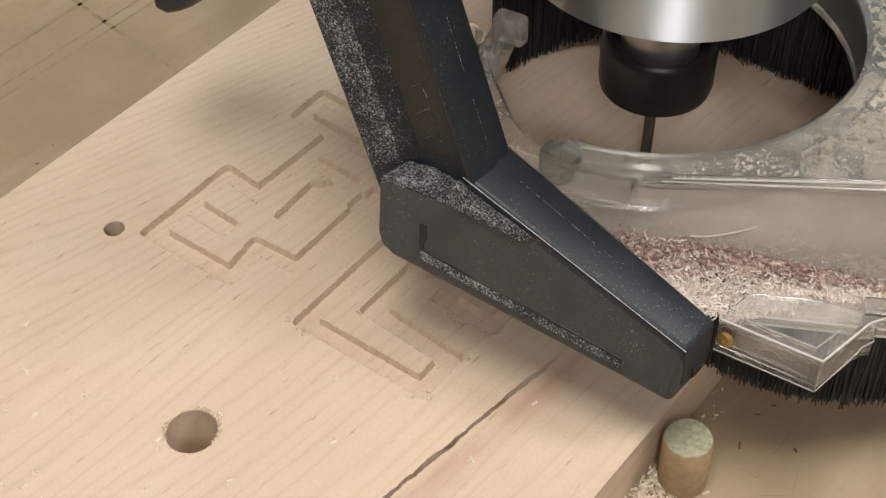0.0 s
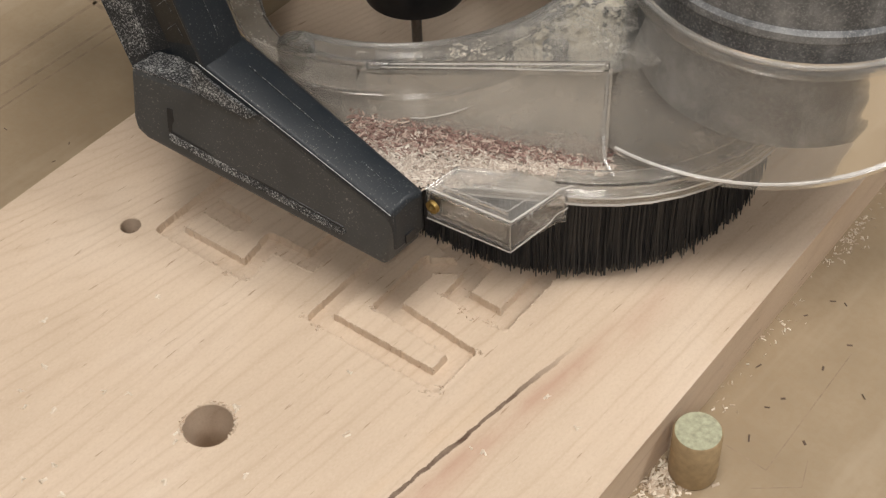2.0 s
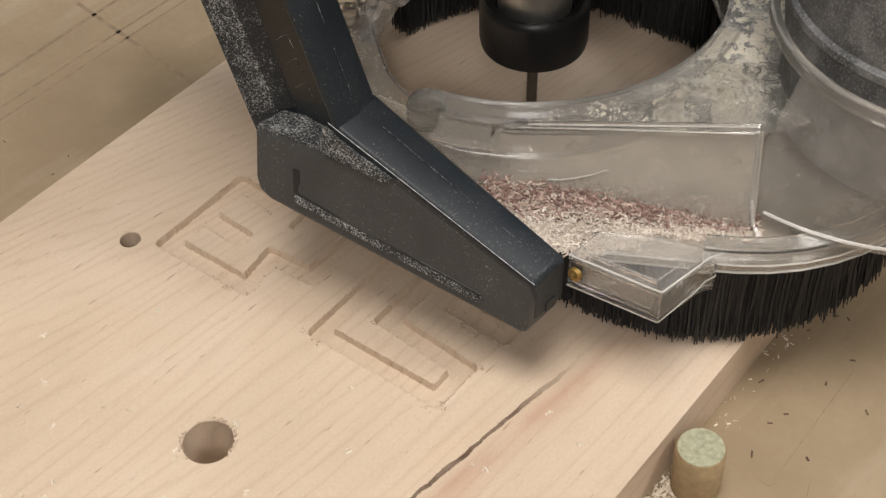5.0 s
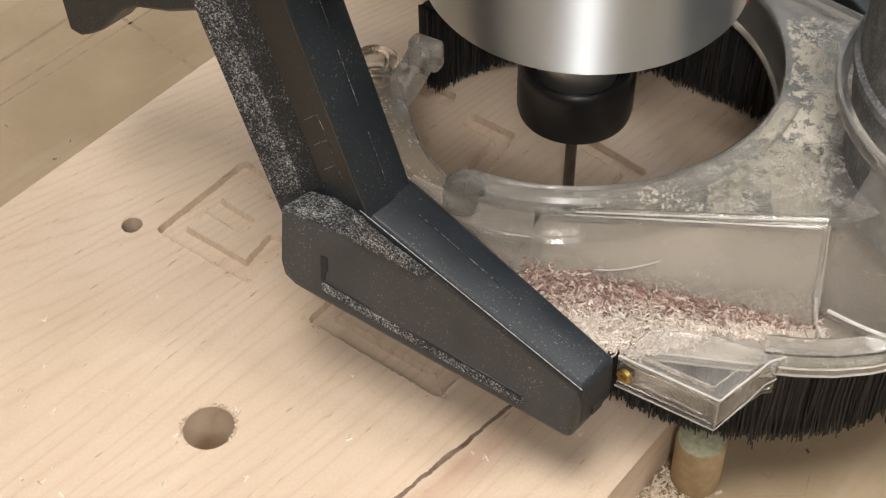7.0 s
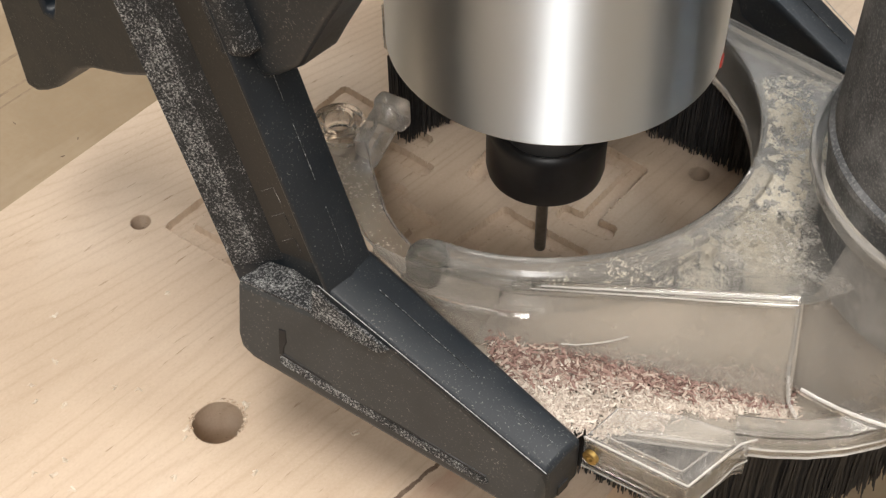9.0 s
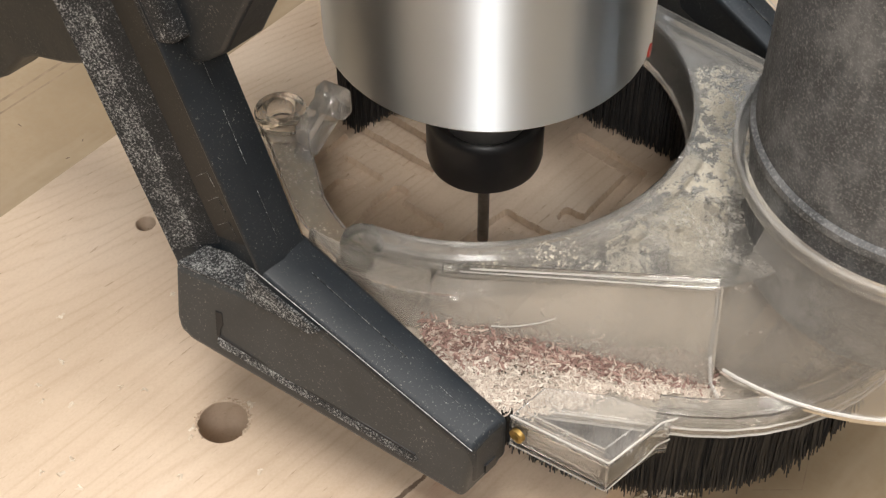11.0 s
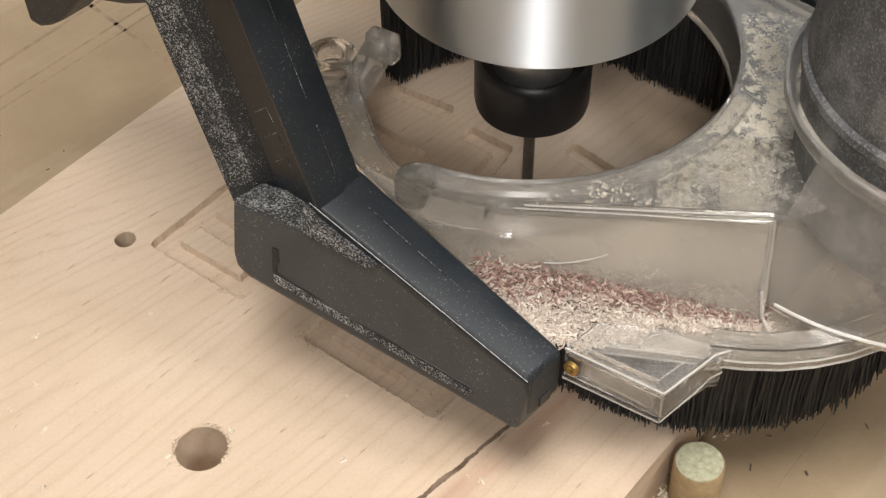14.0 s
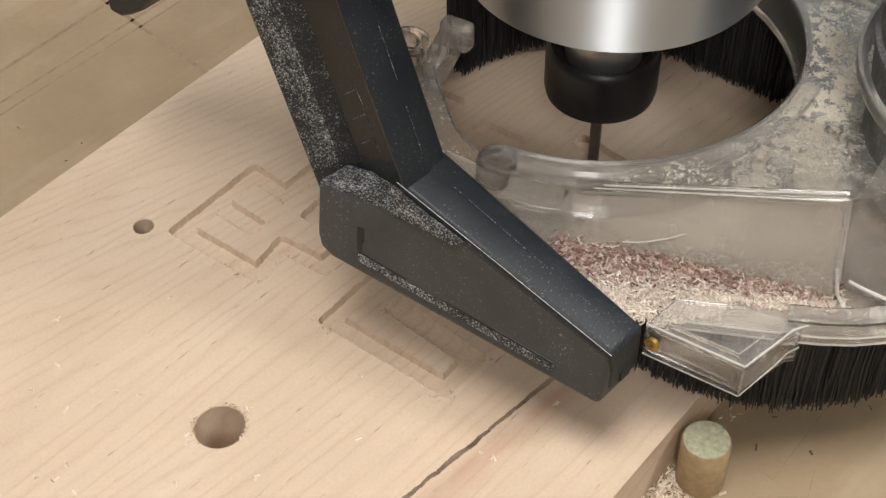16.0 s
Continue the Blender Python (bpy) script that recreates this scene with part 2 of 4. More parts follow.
def plain(name, colour, rough=0.5, metal=0.0, grain=300.0, vary=0.25, bumpy=0.1):
    m, nt, bs = material(name)
    n = noise_tex(nt, coords(nt), grain, 4, 0.6)
    lo = tuple(c * (1 - vary) for c in colour)
    hi = tuple(min(1, c * (1 + vary)) for c in colour)
    nt.links.new(ramp(nt, n, [(0.3, lo), (0.7, hi)]), bs.inputs["Base Color"])
    bs.inputs["Roughness"].default_value, bs.inputs["Metallic"].default_value = rough, metal
    bump(nt, bs, n, bumpy, 0.0004)
    return m


def hose_material():
    m, nt, bs = material("dust_streaked_black_hose")
    n = noise_tex(nt, coords(nt), 45, 5, 0.65)
    band = noise_tex(nt, coords(nt, (1, 1, 0.5)), 120, 4, 0.6)
    f = noise_tex(nt, coords(nt), 1500, 4, 0.75)
    col = ramp(nt, math_node(nt, "ADD", math_node(nt, "MULTIPLY", n, 0.6), math_node(nt, "MULTIPLY", band, 0.4)), [(0.36, (0.035, 0.037, 0.040)), (0.50, (0.10, 0.104, 0.11)), (0.64, (0.26, 0.265, 0.27))])
    col = mix(nt, ramp(nt, f, [(0.50, (0,) * 3), (0.68, (0.5,) * 3)]), col, (0.46, 0.46, 0.45))
    nt.links.new(col, bs.inputs["Base Color"])
    bs.inputs["Roughness"].default_value = 0.62
    bump(nt, bs, f, 0.25, 0.0004)
    return m


def chip_material(name, a, b, c):
    m, nt, bs = material(name)
    geo = nt.nodes.new("ShaderNodeNewGeometry")
    nt.links.new(ramp(nt, geo.outputs["Random Per Island"], [(0.0, a), (0.5, b), (1.0, c)]), bs.inputs["Base Color"])
    bs.inputs["Roughness"].default_value = 0.85
    return m


WOOD, MDF, BLACK = wood_material(), mdf_material(), black_plastic()
# beam face: dust film, with the board's reflection put into the base colour
FILM_SHEEN_BLACK = black_plastic("dust_and_sheen_black_plastic", (0.036, 0.038, 0.039), (0.054, 0.0555, 0.056), (0.36, 0.5))
BROWN_SHEEN = black_plastic("brown_sheen_black_plastic", (0.013, 0.013, 0.013), (0.033, 0.031, 0.028), (0.45, 0.6))
HEAVY = caked_plastic("dust_filled_plastic", 0.50, 0.66)
CAKED, SPECKLED = caked_plastic("dust_caked_plastic", 0.515, 0.65), caked_plastic("dust_flecked_plastic", 0.58, 0.70)
CLEAR, FILMED, FROSTED = clear_plastic(), clear_plastic("dust_filmed_acrylic", 0.26, 0.40, False, (0.78, 0.70, 0.60)), clear_plastic("frosted_acrylic", 0.09, 0.22)
POWDERED = clear_plastic("powder_dusted_acrylic", 0.06, 0.16, True, (0.80, 0.765, 0.70))
# tan dust haze, raised in both to stand in for lit board behind
WALLED = clear_plastic("smooth_clear_acrylic", 0.075, 0.13, False, (0.76, 0.71, 0.65))
DUST_LIT = clear_plastic("tan_dusted_lit_acrylic", 0.22, 0.33, False, (0.78, 0.71, 0.62))
# the first is a paler haze that paints highlights along clear edges
EDGE_GLINT, LUG = clear_plastic("painted_edge_glint", 0.38, 0.62), clear_plastic("thick_cloudy_acrylic", 0.16, 0.34)
METAL, HOSE, GLASSY = brushed_metal(), hose_material(), thick_acrylic()
NUT = plain("blackened_steel", (0.022, 0.022, 0.024), 0.38, 0.3, 200, 0.2, 0.05)
STEEL = plain("polished_steel", (0.78, 0.77, 0.75), 0.5, 1.0, 200, 0.1, 0.02)
CARBIDE = plain("grey_carbide", (0.22, 0.21, 0.20), 0.35, 0.9, 400, 0.2, 0.05)
BRISTLE = plain("black_nylon_bristle", (0.018, 0.018, 0.019), 0.62, 0.0, 500, 0.3, 0.0)
BRASS = plain("brass", (0.55, 0.38, 0.13), 0.42, 1.0, 400, 0.15, 0.05)
RED = plain("red_paint", (0.55, 0.06, 0.04), 0.5, 0.0, 400, 0.1, 0.02)
DOWEL_TOP = plain("greenish_end_grain", (0.35, 0.345, 0.235), 0.75, 0.0, 700, 0.25, 0.3)
DOWEL_SIDE = plain("dowel_wood", (0.34, 0.245, 0.135), 0.6, 0.0, 350, 0.2, 0.15)
DUST = chip_material("pale_sawdust", (0.68, 0.62, 0.51), (0.79, 0.74, 0.64), (0.86, 0.83, 0.76))
SHOE_CHIP = chip_material("dull_pale_shavings", (0.38, 0.31, 0.26), (0.55, 0.47, 0.40), (0.72, 0.66, 0.58))
RED_CHIP = chip_material("reddish_shavings", (0.17, 0.095, 0.08), (0.34, 0.22, 0.185), (0.60, 0.49, 0.41))
PALE_CHIP = chip_material("pale_shavings", (0.44, 0.34, 0.25), (0.63, 0.53, 0.42), (0.78, 0.71, 0.60))
FRAYED = chip_material("frayed_wood", (0.40, 0.29, 0.20), (0.56, 0.44, 0.33), (0.68, 0.57, 0.45))
DARK_CHIP = chip_material("dark_splinters", (0.07, 0.045, 0.03), (0.10, 0.065, 0.045), (0.16, 0.11, 0.08))
# light grey for the painted highlight on the beam's front edge
HIGHLIGHT_GREY = plain("pale_highlight_plastic", (0.42, 0.44, 0.45), 0.5, 0.0, 900, 0.5, 0.2)
# dark tone that paints the shade inside the bed's score grooves
GROOVE_SHADE = plain("groove_shade_brown", (0.25, 0.18, 0.115), 0.8, 0.0, 300, 0.2, 0.0)
WALL = plain("workshop_wall_paint", (0.62, 0.58, 0.52), 0.8, 0.0, 5, 0.1, 0.0)
DARKWALL = plain("dark_shop_equipment", (0.10, 0.09, 0.085), 0.7, 0.0, 5, 0.3, 0.0)


# ---------------------------------------------------------------- mesh helpers (millimetres in, metres out)
def empty(name, label, category, group="", kind=""):
    return tagged(new(name), label, category, group, kind)


def mesh_of(name, verts, faces, mat, smooth=False):
    me = bpy.data.meshes.new(name)
    me.from_pydata([(x * MM, y * MM, z * MM) for x, y, z in verts], [], faces)
    me.materials.append(mat)
    me.update()
    if smooth:
        me.polygons.foreach_set("use_smooth", [True] * len(me.polygons))
        me.set_sharp_from_angle(angle=radians(40))
    return me


def part(name, geometry, mat, parent=None, label="", smooth=False, bevel=0.0):
    verts, faces = geometry
    ob = new(name, mesh_of(name, verts, faces, mat, smooth))
    if parent:
        ob.parent = parent
    if label:
        tagged(ob, label)
    if bevel:
        mod = ob.modifiers.new("soft_edge", "BEVEL")
        mod.width, mod.segments, mod.limit_method, mod.angle_limit = bevel * MM, 3, "ANGLE", radians(35)
        mod.harden_normals = False
        ob.data.polygons.foreach_set("use_smooth", [True] * len(ob.data.polygons))
        ob.data.set_sharp_from_angle(angle=radians(50))
    return ob


def join(*geos):
    verts, faces = [], []
    for v, f in geos:
        k = len(verts)
        verts += list(v)
        faces += [tuple(i + k for i in q) for q in f]
    return verts, faces


def moved(geo, m):
    return [tuple(m @ Vector(v)) for v in geo[0]], geo[1]


def box(x0, x1, y0, y1, z0, z1):
    v = [(x, y, z) for z in (z0, z1) for x, y in ((x0, y0), (x1, y0), (x1, y1), (x0, y1))]
    return v, [(3, 2, 1, 0), (4, 5, 6, 7), (0, 1, 5, 4), (1, 2, 6, 5), (2, 3, 7, 6), (3, 0, 4, 7)]


def lathe(profile, cx=0, cy=0, seg=64, closed=True):
    """profile: (r, z) from outside bottom going round; closed joins the last ring to the first."""
    n = len(profile)
    v = [(cx + r * math.cos(2 * math.pi * k / seg), cy + r * math.sin(2 * math.pi * k / seg), z) for r, z in profile for k in range(seg)]
    f = []
    for i in range(n if closed else n - 1):
        j = (i + 1) % n
        for k in range(seg):
            l = (k + 1) % seg
            f.append((i * seg + k, i * seg + l, j * seg + l, j * seg + k))
    if not closed:
        f.append(tuple(range(seg))[::-1])
        f.append(tuple((n - 1) * seg + k for k in range(seg)))
    return v, f


def arc(profile, cx, cy, a0, a1, seg=64):
    """Part of a lathe, from a0 to a1 degrees, capped."""
    n = len(profile)
    v = []
    for k in range(seg + 1):
        a = radians(a0 + (a1 - a0) * k / seg)
        v += [(cx + r * math.cos(a), cy + r * math.sin(a), z) for r, z in profile]
    f = [(k * n + i, (k + 1) * n + i, (k + 1) * n + (i + 1) % n, k * n + (i + 1) % n) for k in range(seg) for i in range(n)]
    return v, f + [tuple(range(n)), tuple(range(seg * n, seg * n + n))[::-1]]


def loft(rings, a1, seg=64):
    """Like arc, with a middle and a first angle of its own for every ring: (cx, cy, r, z, a0)."""
    n = len(rings)
    v = []
    for k in range(seg + 1):
        for cx, cy, r, z, a0 in rings:
            a = radians(a0 + (a1 - a0) * k / seg)
            v.append((cx + r * math.cos(a), cy + r * math.sin(a), z))
    f = [(k * n + i, (k + 1) * n + i, (k + 1) * n + (i + 1) % n, k * n + (i + 1) % n) for k in range(seg) for i in range(n)]
    return v, f + [tuple(range(n)), tuple(range(seg * n, seg * n + n))[::-1]]


def prism_z(poly, z0, z1):
    n = len(poly)
    v = [(x, y, z0) for x, y in poly] + [(x, y, z1) for x, y in poly]
    return v, [tuple(range(n))[::-1], tuple(range(n, 2 * n))] + [(i, (i + 1) % n, n + (i + 1) % n, n + i) for i in range(n)]


def prism_y(poly, front, back):
    """poly of (x, z), counter-clockwise seen from -y; front and back: y as functions of x."""
    n = len(poly)
    v = [(x, front(x), z) for x, z in poly] + [(x, back(x), z) for x, z in poly]
    return v, [tuple(range(n)), tuple(range(n, 2 * n))[::-1]] + [(i, n + i, n + (i + 1) % n, (i + 1) % n) for i in range(n)]


def hull(circles, step=4):
    pts = sorted({(round(cx + r * math.cos(radians(a)), 3), round(cy + r * math.sin(radians(a)), 3)) for cx, cy, r in circles for a in range(0, 360, step)})
    def half(seq):
        out = []
        for p in seq:
            while len(out) > 1 and (out[-1][0] - out[-2][0]) * (p[1] - out[-2][1]) - (out[-1][1] - out[-2][1]) * (p[0] - out[-2][0]) <= 0:
                out.pop()
            out.append(p)
        return out[:-1]
    return half(pts) + half(pts[::-1])


def resample(poly, n, start=0.0):
    """n points along a closed line, from the angle start about its middle."""
    mx, my = sum(p[0] for p in poly) / len(poly), sum(p[1] for p in poly) / len(poly)
    k0 = min(range(len(poly)), key=lambda i: abs(math.atan2(poly[i][1] - my, poly[i][0] - mx) - start))
    loop = poly[k0:] + poly[:k0] + [poly[k0]]
    ds = [0]
    for a, b in zip(loop, loop[1:]):
        ds.append(ds[-1] + math.dist(a, b))
    out, j = [], 0
    for i in range(n):
        s = ds[-1] * i / n
        while ds[j + 1] < s:
            j += 1
        w = (s - ds[j]) / max(1e-9, ds[j + 1] - ds[j])
        out.append((loop[j][0] + w * (loop[j + 1][0] - loop[j][0]), loop[j][1] + w * (loop[j + 1][1] - loop[j][1])))
    return out


def ring_plate(outer, inner, z0, z1, first=0, count=0):
    """Flat plate between two closed lines of equal length; with a count, only so many steps from the first point, capped."""
    n = len(outer)
    steps = count or n
    ids = [(first + k) % n for k in range(steps + (1 if count else 0))]
    m = len(ids)
    v = [(*line[k], z) for line, z in ((outer, z0), (outer, z1), (inner, z1), (inner, z0)) for k in ids]
    f = []
    for a in range(4):
        b = (a + 1) % 4
        for i in range(steps):
            j = (i + 1) % m
            f.append((a * m + i, a * m + j, b * m + j, b * m + i))
    if count:
        f += [(0, m, 2 * m, 3 * m), (4 * m - 1, 3 * m - 1, 2 * m - 1, m - 1)]
    return v, f


def loft_loops(loops):
    """Solid through closed loops of equal length."""
    n = len(loops[0])
    v = [p for loop in loops for p in loop]
    f = [(k * n + i, k * n + (i + 1) % n, (k + 1) * n + (i + 1) % n, (k + 1) * n + i) for k in range(len(loops) - 1) for i in range(n)]
    return v, f + [tuple(range(n))[::-1], tuple(range((len(loops) - 1) * n, len(loops) * n))]


def bar(p, q, r, seg=8):
    """Round bar from p to q."""
    p, q = Vector(p), Vector(q)
    m = (q - p).to_track_quat("Z", "Y").to_matrix()
    v = [tuple(e + m @ Vector((r * math.cos(2 * math.pi * k / seg), r * math.sin(2 * math.pi * k / seg), 0))) for e in (p, q) for k in range(seg)]
    f = [(k, (k + 1) % seg, seg + (k + 1) % seg, seg + k) for k in range(seg)]
    return v, f + [tuple(range(seg))[::-1], tuple(range(seg, 2 * seg))]


rnd = random.Random(7)


def shavings(count, place, size, lift, rng, slim=(0.18, 0.45)):
    """Loose flakes: bent slivers; place() gives x, y and z of the support."""
    verts, faces = [], []
    for _ in range(count):
        x, y, z = place()
        a, l = rng.uniform(0, 6.283), rng.uniform(*size)
        w, h = l * rng.uniform(*slim), rng.uniform(0.05, lift)
        tilt = rng.uniform(-0.5, 0.5)
        ca, sa = math.cos(a), math.sin(a)
        k = len(verts)
        for u, s, up in ((-l / 2, -w / 2, 0.02), (l / 2, -w / 2, 0.02 + h * (0.5 + tilt)), (l / 2, w / 2, 0.06 + h), (-l / 2, w / 2, 0.06 + h * (0.5 - tilt)), (0, 0, h * 1.2 + 0.15)):
            verts.append((x + u * ca - s * sa, y + u * sa + s * ca, z + up))
        faces += [(k, k + 1, k + 4), (k + 1, k + 2, k + 4), (k + 2, k + 3, k + 4), (k + 3, k, k + 4), (k + 3, k + 2, k + 1, k)]
    return verts, faces


# ---------------------------------------------------------------- setting
BOARD_T = 19.0
floor = part("machine_bed", box(-900, 900, -700, 1100, -BOARD_T - 18, -BOARD_T), MDF)
tagged(floor, "dusty tan fibreboard spoilboard of the milling machine", "spoilboard", kind="structure")

base_frame = part("machine_base", box(-820, 820, -620, 1020, -899.5, -BOARD_T - 18.5), DARKWALL, bevel=6.0)
tagged(base_frame, "plain dark cabinet under the milling bed", "machine base", kind="structure")


def room():
    shell = (("wall_north", box(-2600, 2600, 2500, 2560, -900, 1900), WALL), ("wall_south", box(-2600, 2600, -2560, -2500, -900, 1900), WALL),
             ("wall_west", box(-2660, -2600, -2500, 2500, -900, 1900), WALL), ("wall_east", box(2600, 2660, -2500, 2500, -900, 1900), WALL),
             ("ceiling", box(-2600, 2600, -2500, 2500, 1900, 1960), WALL), ("floor", box(-2600, 2600, -2500, 2500, -960, -900), DARKWALL))
    for name, geo, mat in shell:
        tagged(part(name, geo, mat), "plain workshop " + name.split("_")[0], name.split("_")[0], kind="structure")


room()

# ---------------------------------------------------------------- the carved board
CHANNELS = [  # x0, y0, x1, y1, width: milled strokes
    (-58.6, 37.5, -60.4, 66.5, 5.6), (-58.6, 37.5, -30.8, 40.6, 5.6), (-30.8, 40.6, -33.2, 52.5, 5.2), (-33.2, 52.5, -19.6, 54.4, 5.4), (-19.6, 54.4, -22.2, 88.0, 5.2),
    (-60.4, 66.5, -47.6, 66.8, 5.4), (-47.6, 66.8, -48.8, 97.0, 5.4), (-62.4, 98.2, -23.0, 100.0, 5.0), (-62.4, 98.6, -63.2, 108.2, 5.0), (-63.2, 108.2, -31.0, 108.8, 5.0),
    (-9.5, 109.0, -12.0, 123.0, 5.0), (-23.7, 126.0, -13.5, 127.0, 5.4), (-53.0, 125.5, -38.0, 128.5, 5.4), (-55.0, 51.4, -46.0, 51.9, 6.2), (-35.2, 66.5, -36.4, 78.0, 6.0), (-36.4, 78.0, -33.0, 84.5, 5.0),
    (-3.9, 42.6, 33.2, 46.4, 5.2), (33.2, 46.4, 32.4, 57.6, 5.4), (32.4, 57.6, 6.8, 57.0, 5.6), (6.8, 57.0, 5.8, 74.0, 5.8), (-3.9, 42.6, -6.6, 83.5, 5.2), (5.8, 74.0, 12.0, 79.5, 5.4),
    (-6.6, 83.5, -22.2, 83.2, 7.0), (18.2, 71.8, 33.4, 72.6, 5.2), (33.4, 72.6, 31.4, 103.0, 5.2), (18.2, 71.8, 17.0, 83.0, 5.2), (17.0, 83.0, 6.5, 84.0, 5.0), (6.5, 84.0, 8.0, 101.0, 6.0),
    (8.0, 101.0, 31.4, 103.0, 5.4), (20.5, 113.5, 32.0, 115.5, 5.4), (25.8, 118.0, 24.4, 140.3, 5.0), (24.4, 140.3, 3.5, 140.8, 5.0), (-44.0, 86.5, -32.0, 87.0, 5.2)]
GRID = (-76.0, 48.0, 24.0, 146.0)
HOLES = [(0.0, 0.0, 6.35, 10.0), (-67.9, 31.2, 2.85, 5.2), (38.7, 151.4, 2.85, 5.2)]
BY0, BY1 = -260.0, 420.0


def left_edge(y):
    return -100.6 - 0.055 * y


def right_edge(y):
    return 87.4 - 0.053 * y


def board():
    ob = empty("wooden_board", "pale maple board with milled letter-like grooves and drilled holes", "board")
    step = 0.25
    x0, x1, y0, y1 = GRID
    nx, ny = round((x1 - x0) / step), round((y1 - y0) / step)
    xs, ys = np.linspace(x0, x1, nx + 1), np.linspace(y0, y1, ny + 1)
    gx, gy = np.meshgrid(xs, ys)
    rough = np.array([[noise.noise((a * 0.9, c * 0.9, 0)) + 0.6 * noise.noise((a * 2.6, c * 2.6, 5)) for a in xs] for c in ys]) * 0.24
    sd = np.full(gx.shape, 99.0)
    for ax, ay, bx, by, wd in CHANNELS:
        dx, dy = bx - ax, by - ay
        ln = math.hypot(dx, dy)
        ux, uy = dx / ln, dy / ln
        px, py = gx - (ax + bx) / 2, gy - (ay + by) / 2
        qx, qy = np.abs(px * ux + py * uy) - (ln / 2 + wd / 2 - 1.5), np.abs(-px * uy + py * ux) - (wd / 2 - 1.5)
        d = np.hypot(np.maximum(qx, 0), np.maximum(qy, 0)) + np.minimum(np.maximum(qx, qy), 0) - 1.5
        sd = np.minimum(sd, d)
    sd += rough
    cut = np.clip((0.1 - sd) / 0.2, 0, 1)
    z = -2.2 * cut + np.where(cut > 0.99, rough * 0.25, 0)
    z += 0.34 * np.exp(-((sd - 0.45) / 0.3) ** 2) * np.clip(rough * 6 + 0.35, 0, 1)
    z[0], z[-1], z[:, 0], z[:, -1] = 0, 0, 0, 0
    verts = np.stack([gx, gy, z], -1).reshape(-1, 3).tolist()
    faces = []
    hx, hy, hr, hs = HOLES[1]
    i0, i1, j0, j1 = [round(v) for v in ((hx - hs - x0) / step, (hx + hs - x0) / step, (hy - hs - y0) / step, (hy + hs - y0) / step)]
    j0 = max(j0, 0)
    w = nx + 1
    for j in range(ny):
        for i in range(nx):
            if i0 <= i < i1 and j0 <= j < j1:
                continue
            faces.append((j * w + i, j * w + i + 1, (j + 1) * w + i + 1, (j + 1) * w + i))
    top = [(verts, faces)]

    def quad(a, b, c, d):
        """Flat piece from y = c to d; a or b left open reaches the board's edge."""
        top.append(([(left_edge(c) if a is None else a, c, 0), (right_edge(c) if b is None else b, c, 0),
                     (right_edge(d) if b is None else b, d, 0), (left_edge(d) if a is None else a, d, 0)], [(0, 1, 2, 3)]))

    def bored(cx, cy, r, qx0, qx1, qy0, qy1, seg=48):
        v, f = [], []
        for k in range(seg):
            a = 2 * math.pi * (k + 0.5) / seg
            c, s = math.cos(a), math.sin(a)
            reach = min((qx1 - cx) / c if c > 0 else (qx0 - cx) / c, (qy1 - cy) / s if s > 0 else (qy0 - cy) / s)
            rr = r + 0.12 * noise.noise((3 * c, 3 * s, cx))
            v += [(cx + c * reach, cy + s * reach, 0), (cx + (rr + 0.25) * c, cy + (rr + 0.25) * s, 0), (cx + rr * c, cy + rr * s, -0.25), (cx + r * c, cy + r * s, -BOARD_T + 0.01)]
        for k in range(seg):
            a, b = 4 * k, 4 * ((k + 1) % seg)
            for o in range(3):
                f.append((a + o, b + o, b + o + 1, a + o + 1))
        top.append((v, f))
        for sx in (qx0, qx1):
            for sy in (qy0, qy1):
                near = sorted(range(seg), key=lambda k: math.hypot(v[4 * k][0] - sx, v[4 * k][1] - sy))[:2]
                a, b = v[4 * near[0]], v[4 * near[1]]
                tri = [(sx, sy, 0), a, b]
                area = (a[0] - sx) * (b[1] - sy) - (a[1] - sy) * (b[0] - sx)
                top.append((tri, [(0, 1, 2) if area > 0 else (0, 2, 1)]))

    bored(hx, hy, hr, x0 + i0 * step, x0 + i1 * step, y0 + j0 * step, y0 + j1 * step)
    cx, cy, r, s = HOLES[0]
    bored(cx, cy, r, -s, s, -s, s)
    quad(None, None, BY0, -s), quad(None, -s, -s, s), quad(s, None, -s, s), quad(None, None, s, y0)
    quad(None, x0, y0, y1), quad(x1, None, y0, y1)
    cx, cy, r, s = HOLES[2]
    bored(cx, cy, r, cx - s, cx + s, y1, y1 + 2 * s)
    quad(None, cx - s, y1, y1 + 2 * s), quad(cx + s, None, y1, y1 + 2 * s), quad(None, None, y1 + 2 * s, BY1)
    geo = join(*top)
    n = len(geo[0])
    t = -BOARD_T
    geo = join(geo, ([(x, y, z) for z in (0, t) for x, y in ((left_edge(BY0), BY0), (right_edge(BY0), BY0), (right_edge(BY1), BY1), (left_edge(BY1), BY1))],
                     [(0, 4, 5, 1), (1, 5, 6, 2), (2, 6, 7, 3), (3, 7, 4, 0)]))
    part("board_body", geo, WOOD, ob)
    rng = random.Random(21)

    def rim():
        a = rng.choice((rng.gauss(1.15, 0.5), rng.gauss(1.9, 0.5), rng.gauss(3.9, 0.25), rng.uniform(0, 6.283)))
        q = 6.45 + abs(rng.gauss(0, 0.35))
        return q * math.cos(a), q * math.sin(a), -0.05
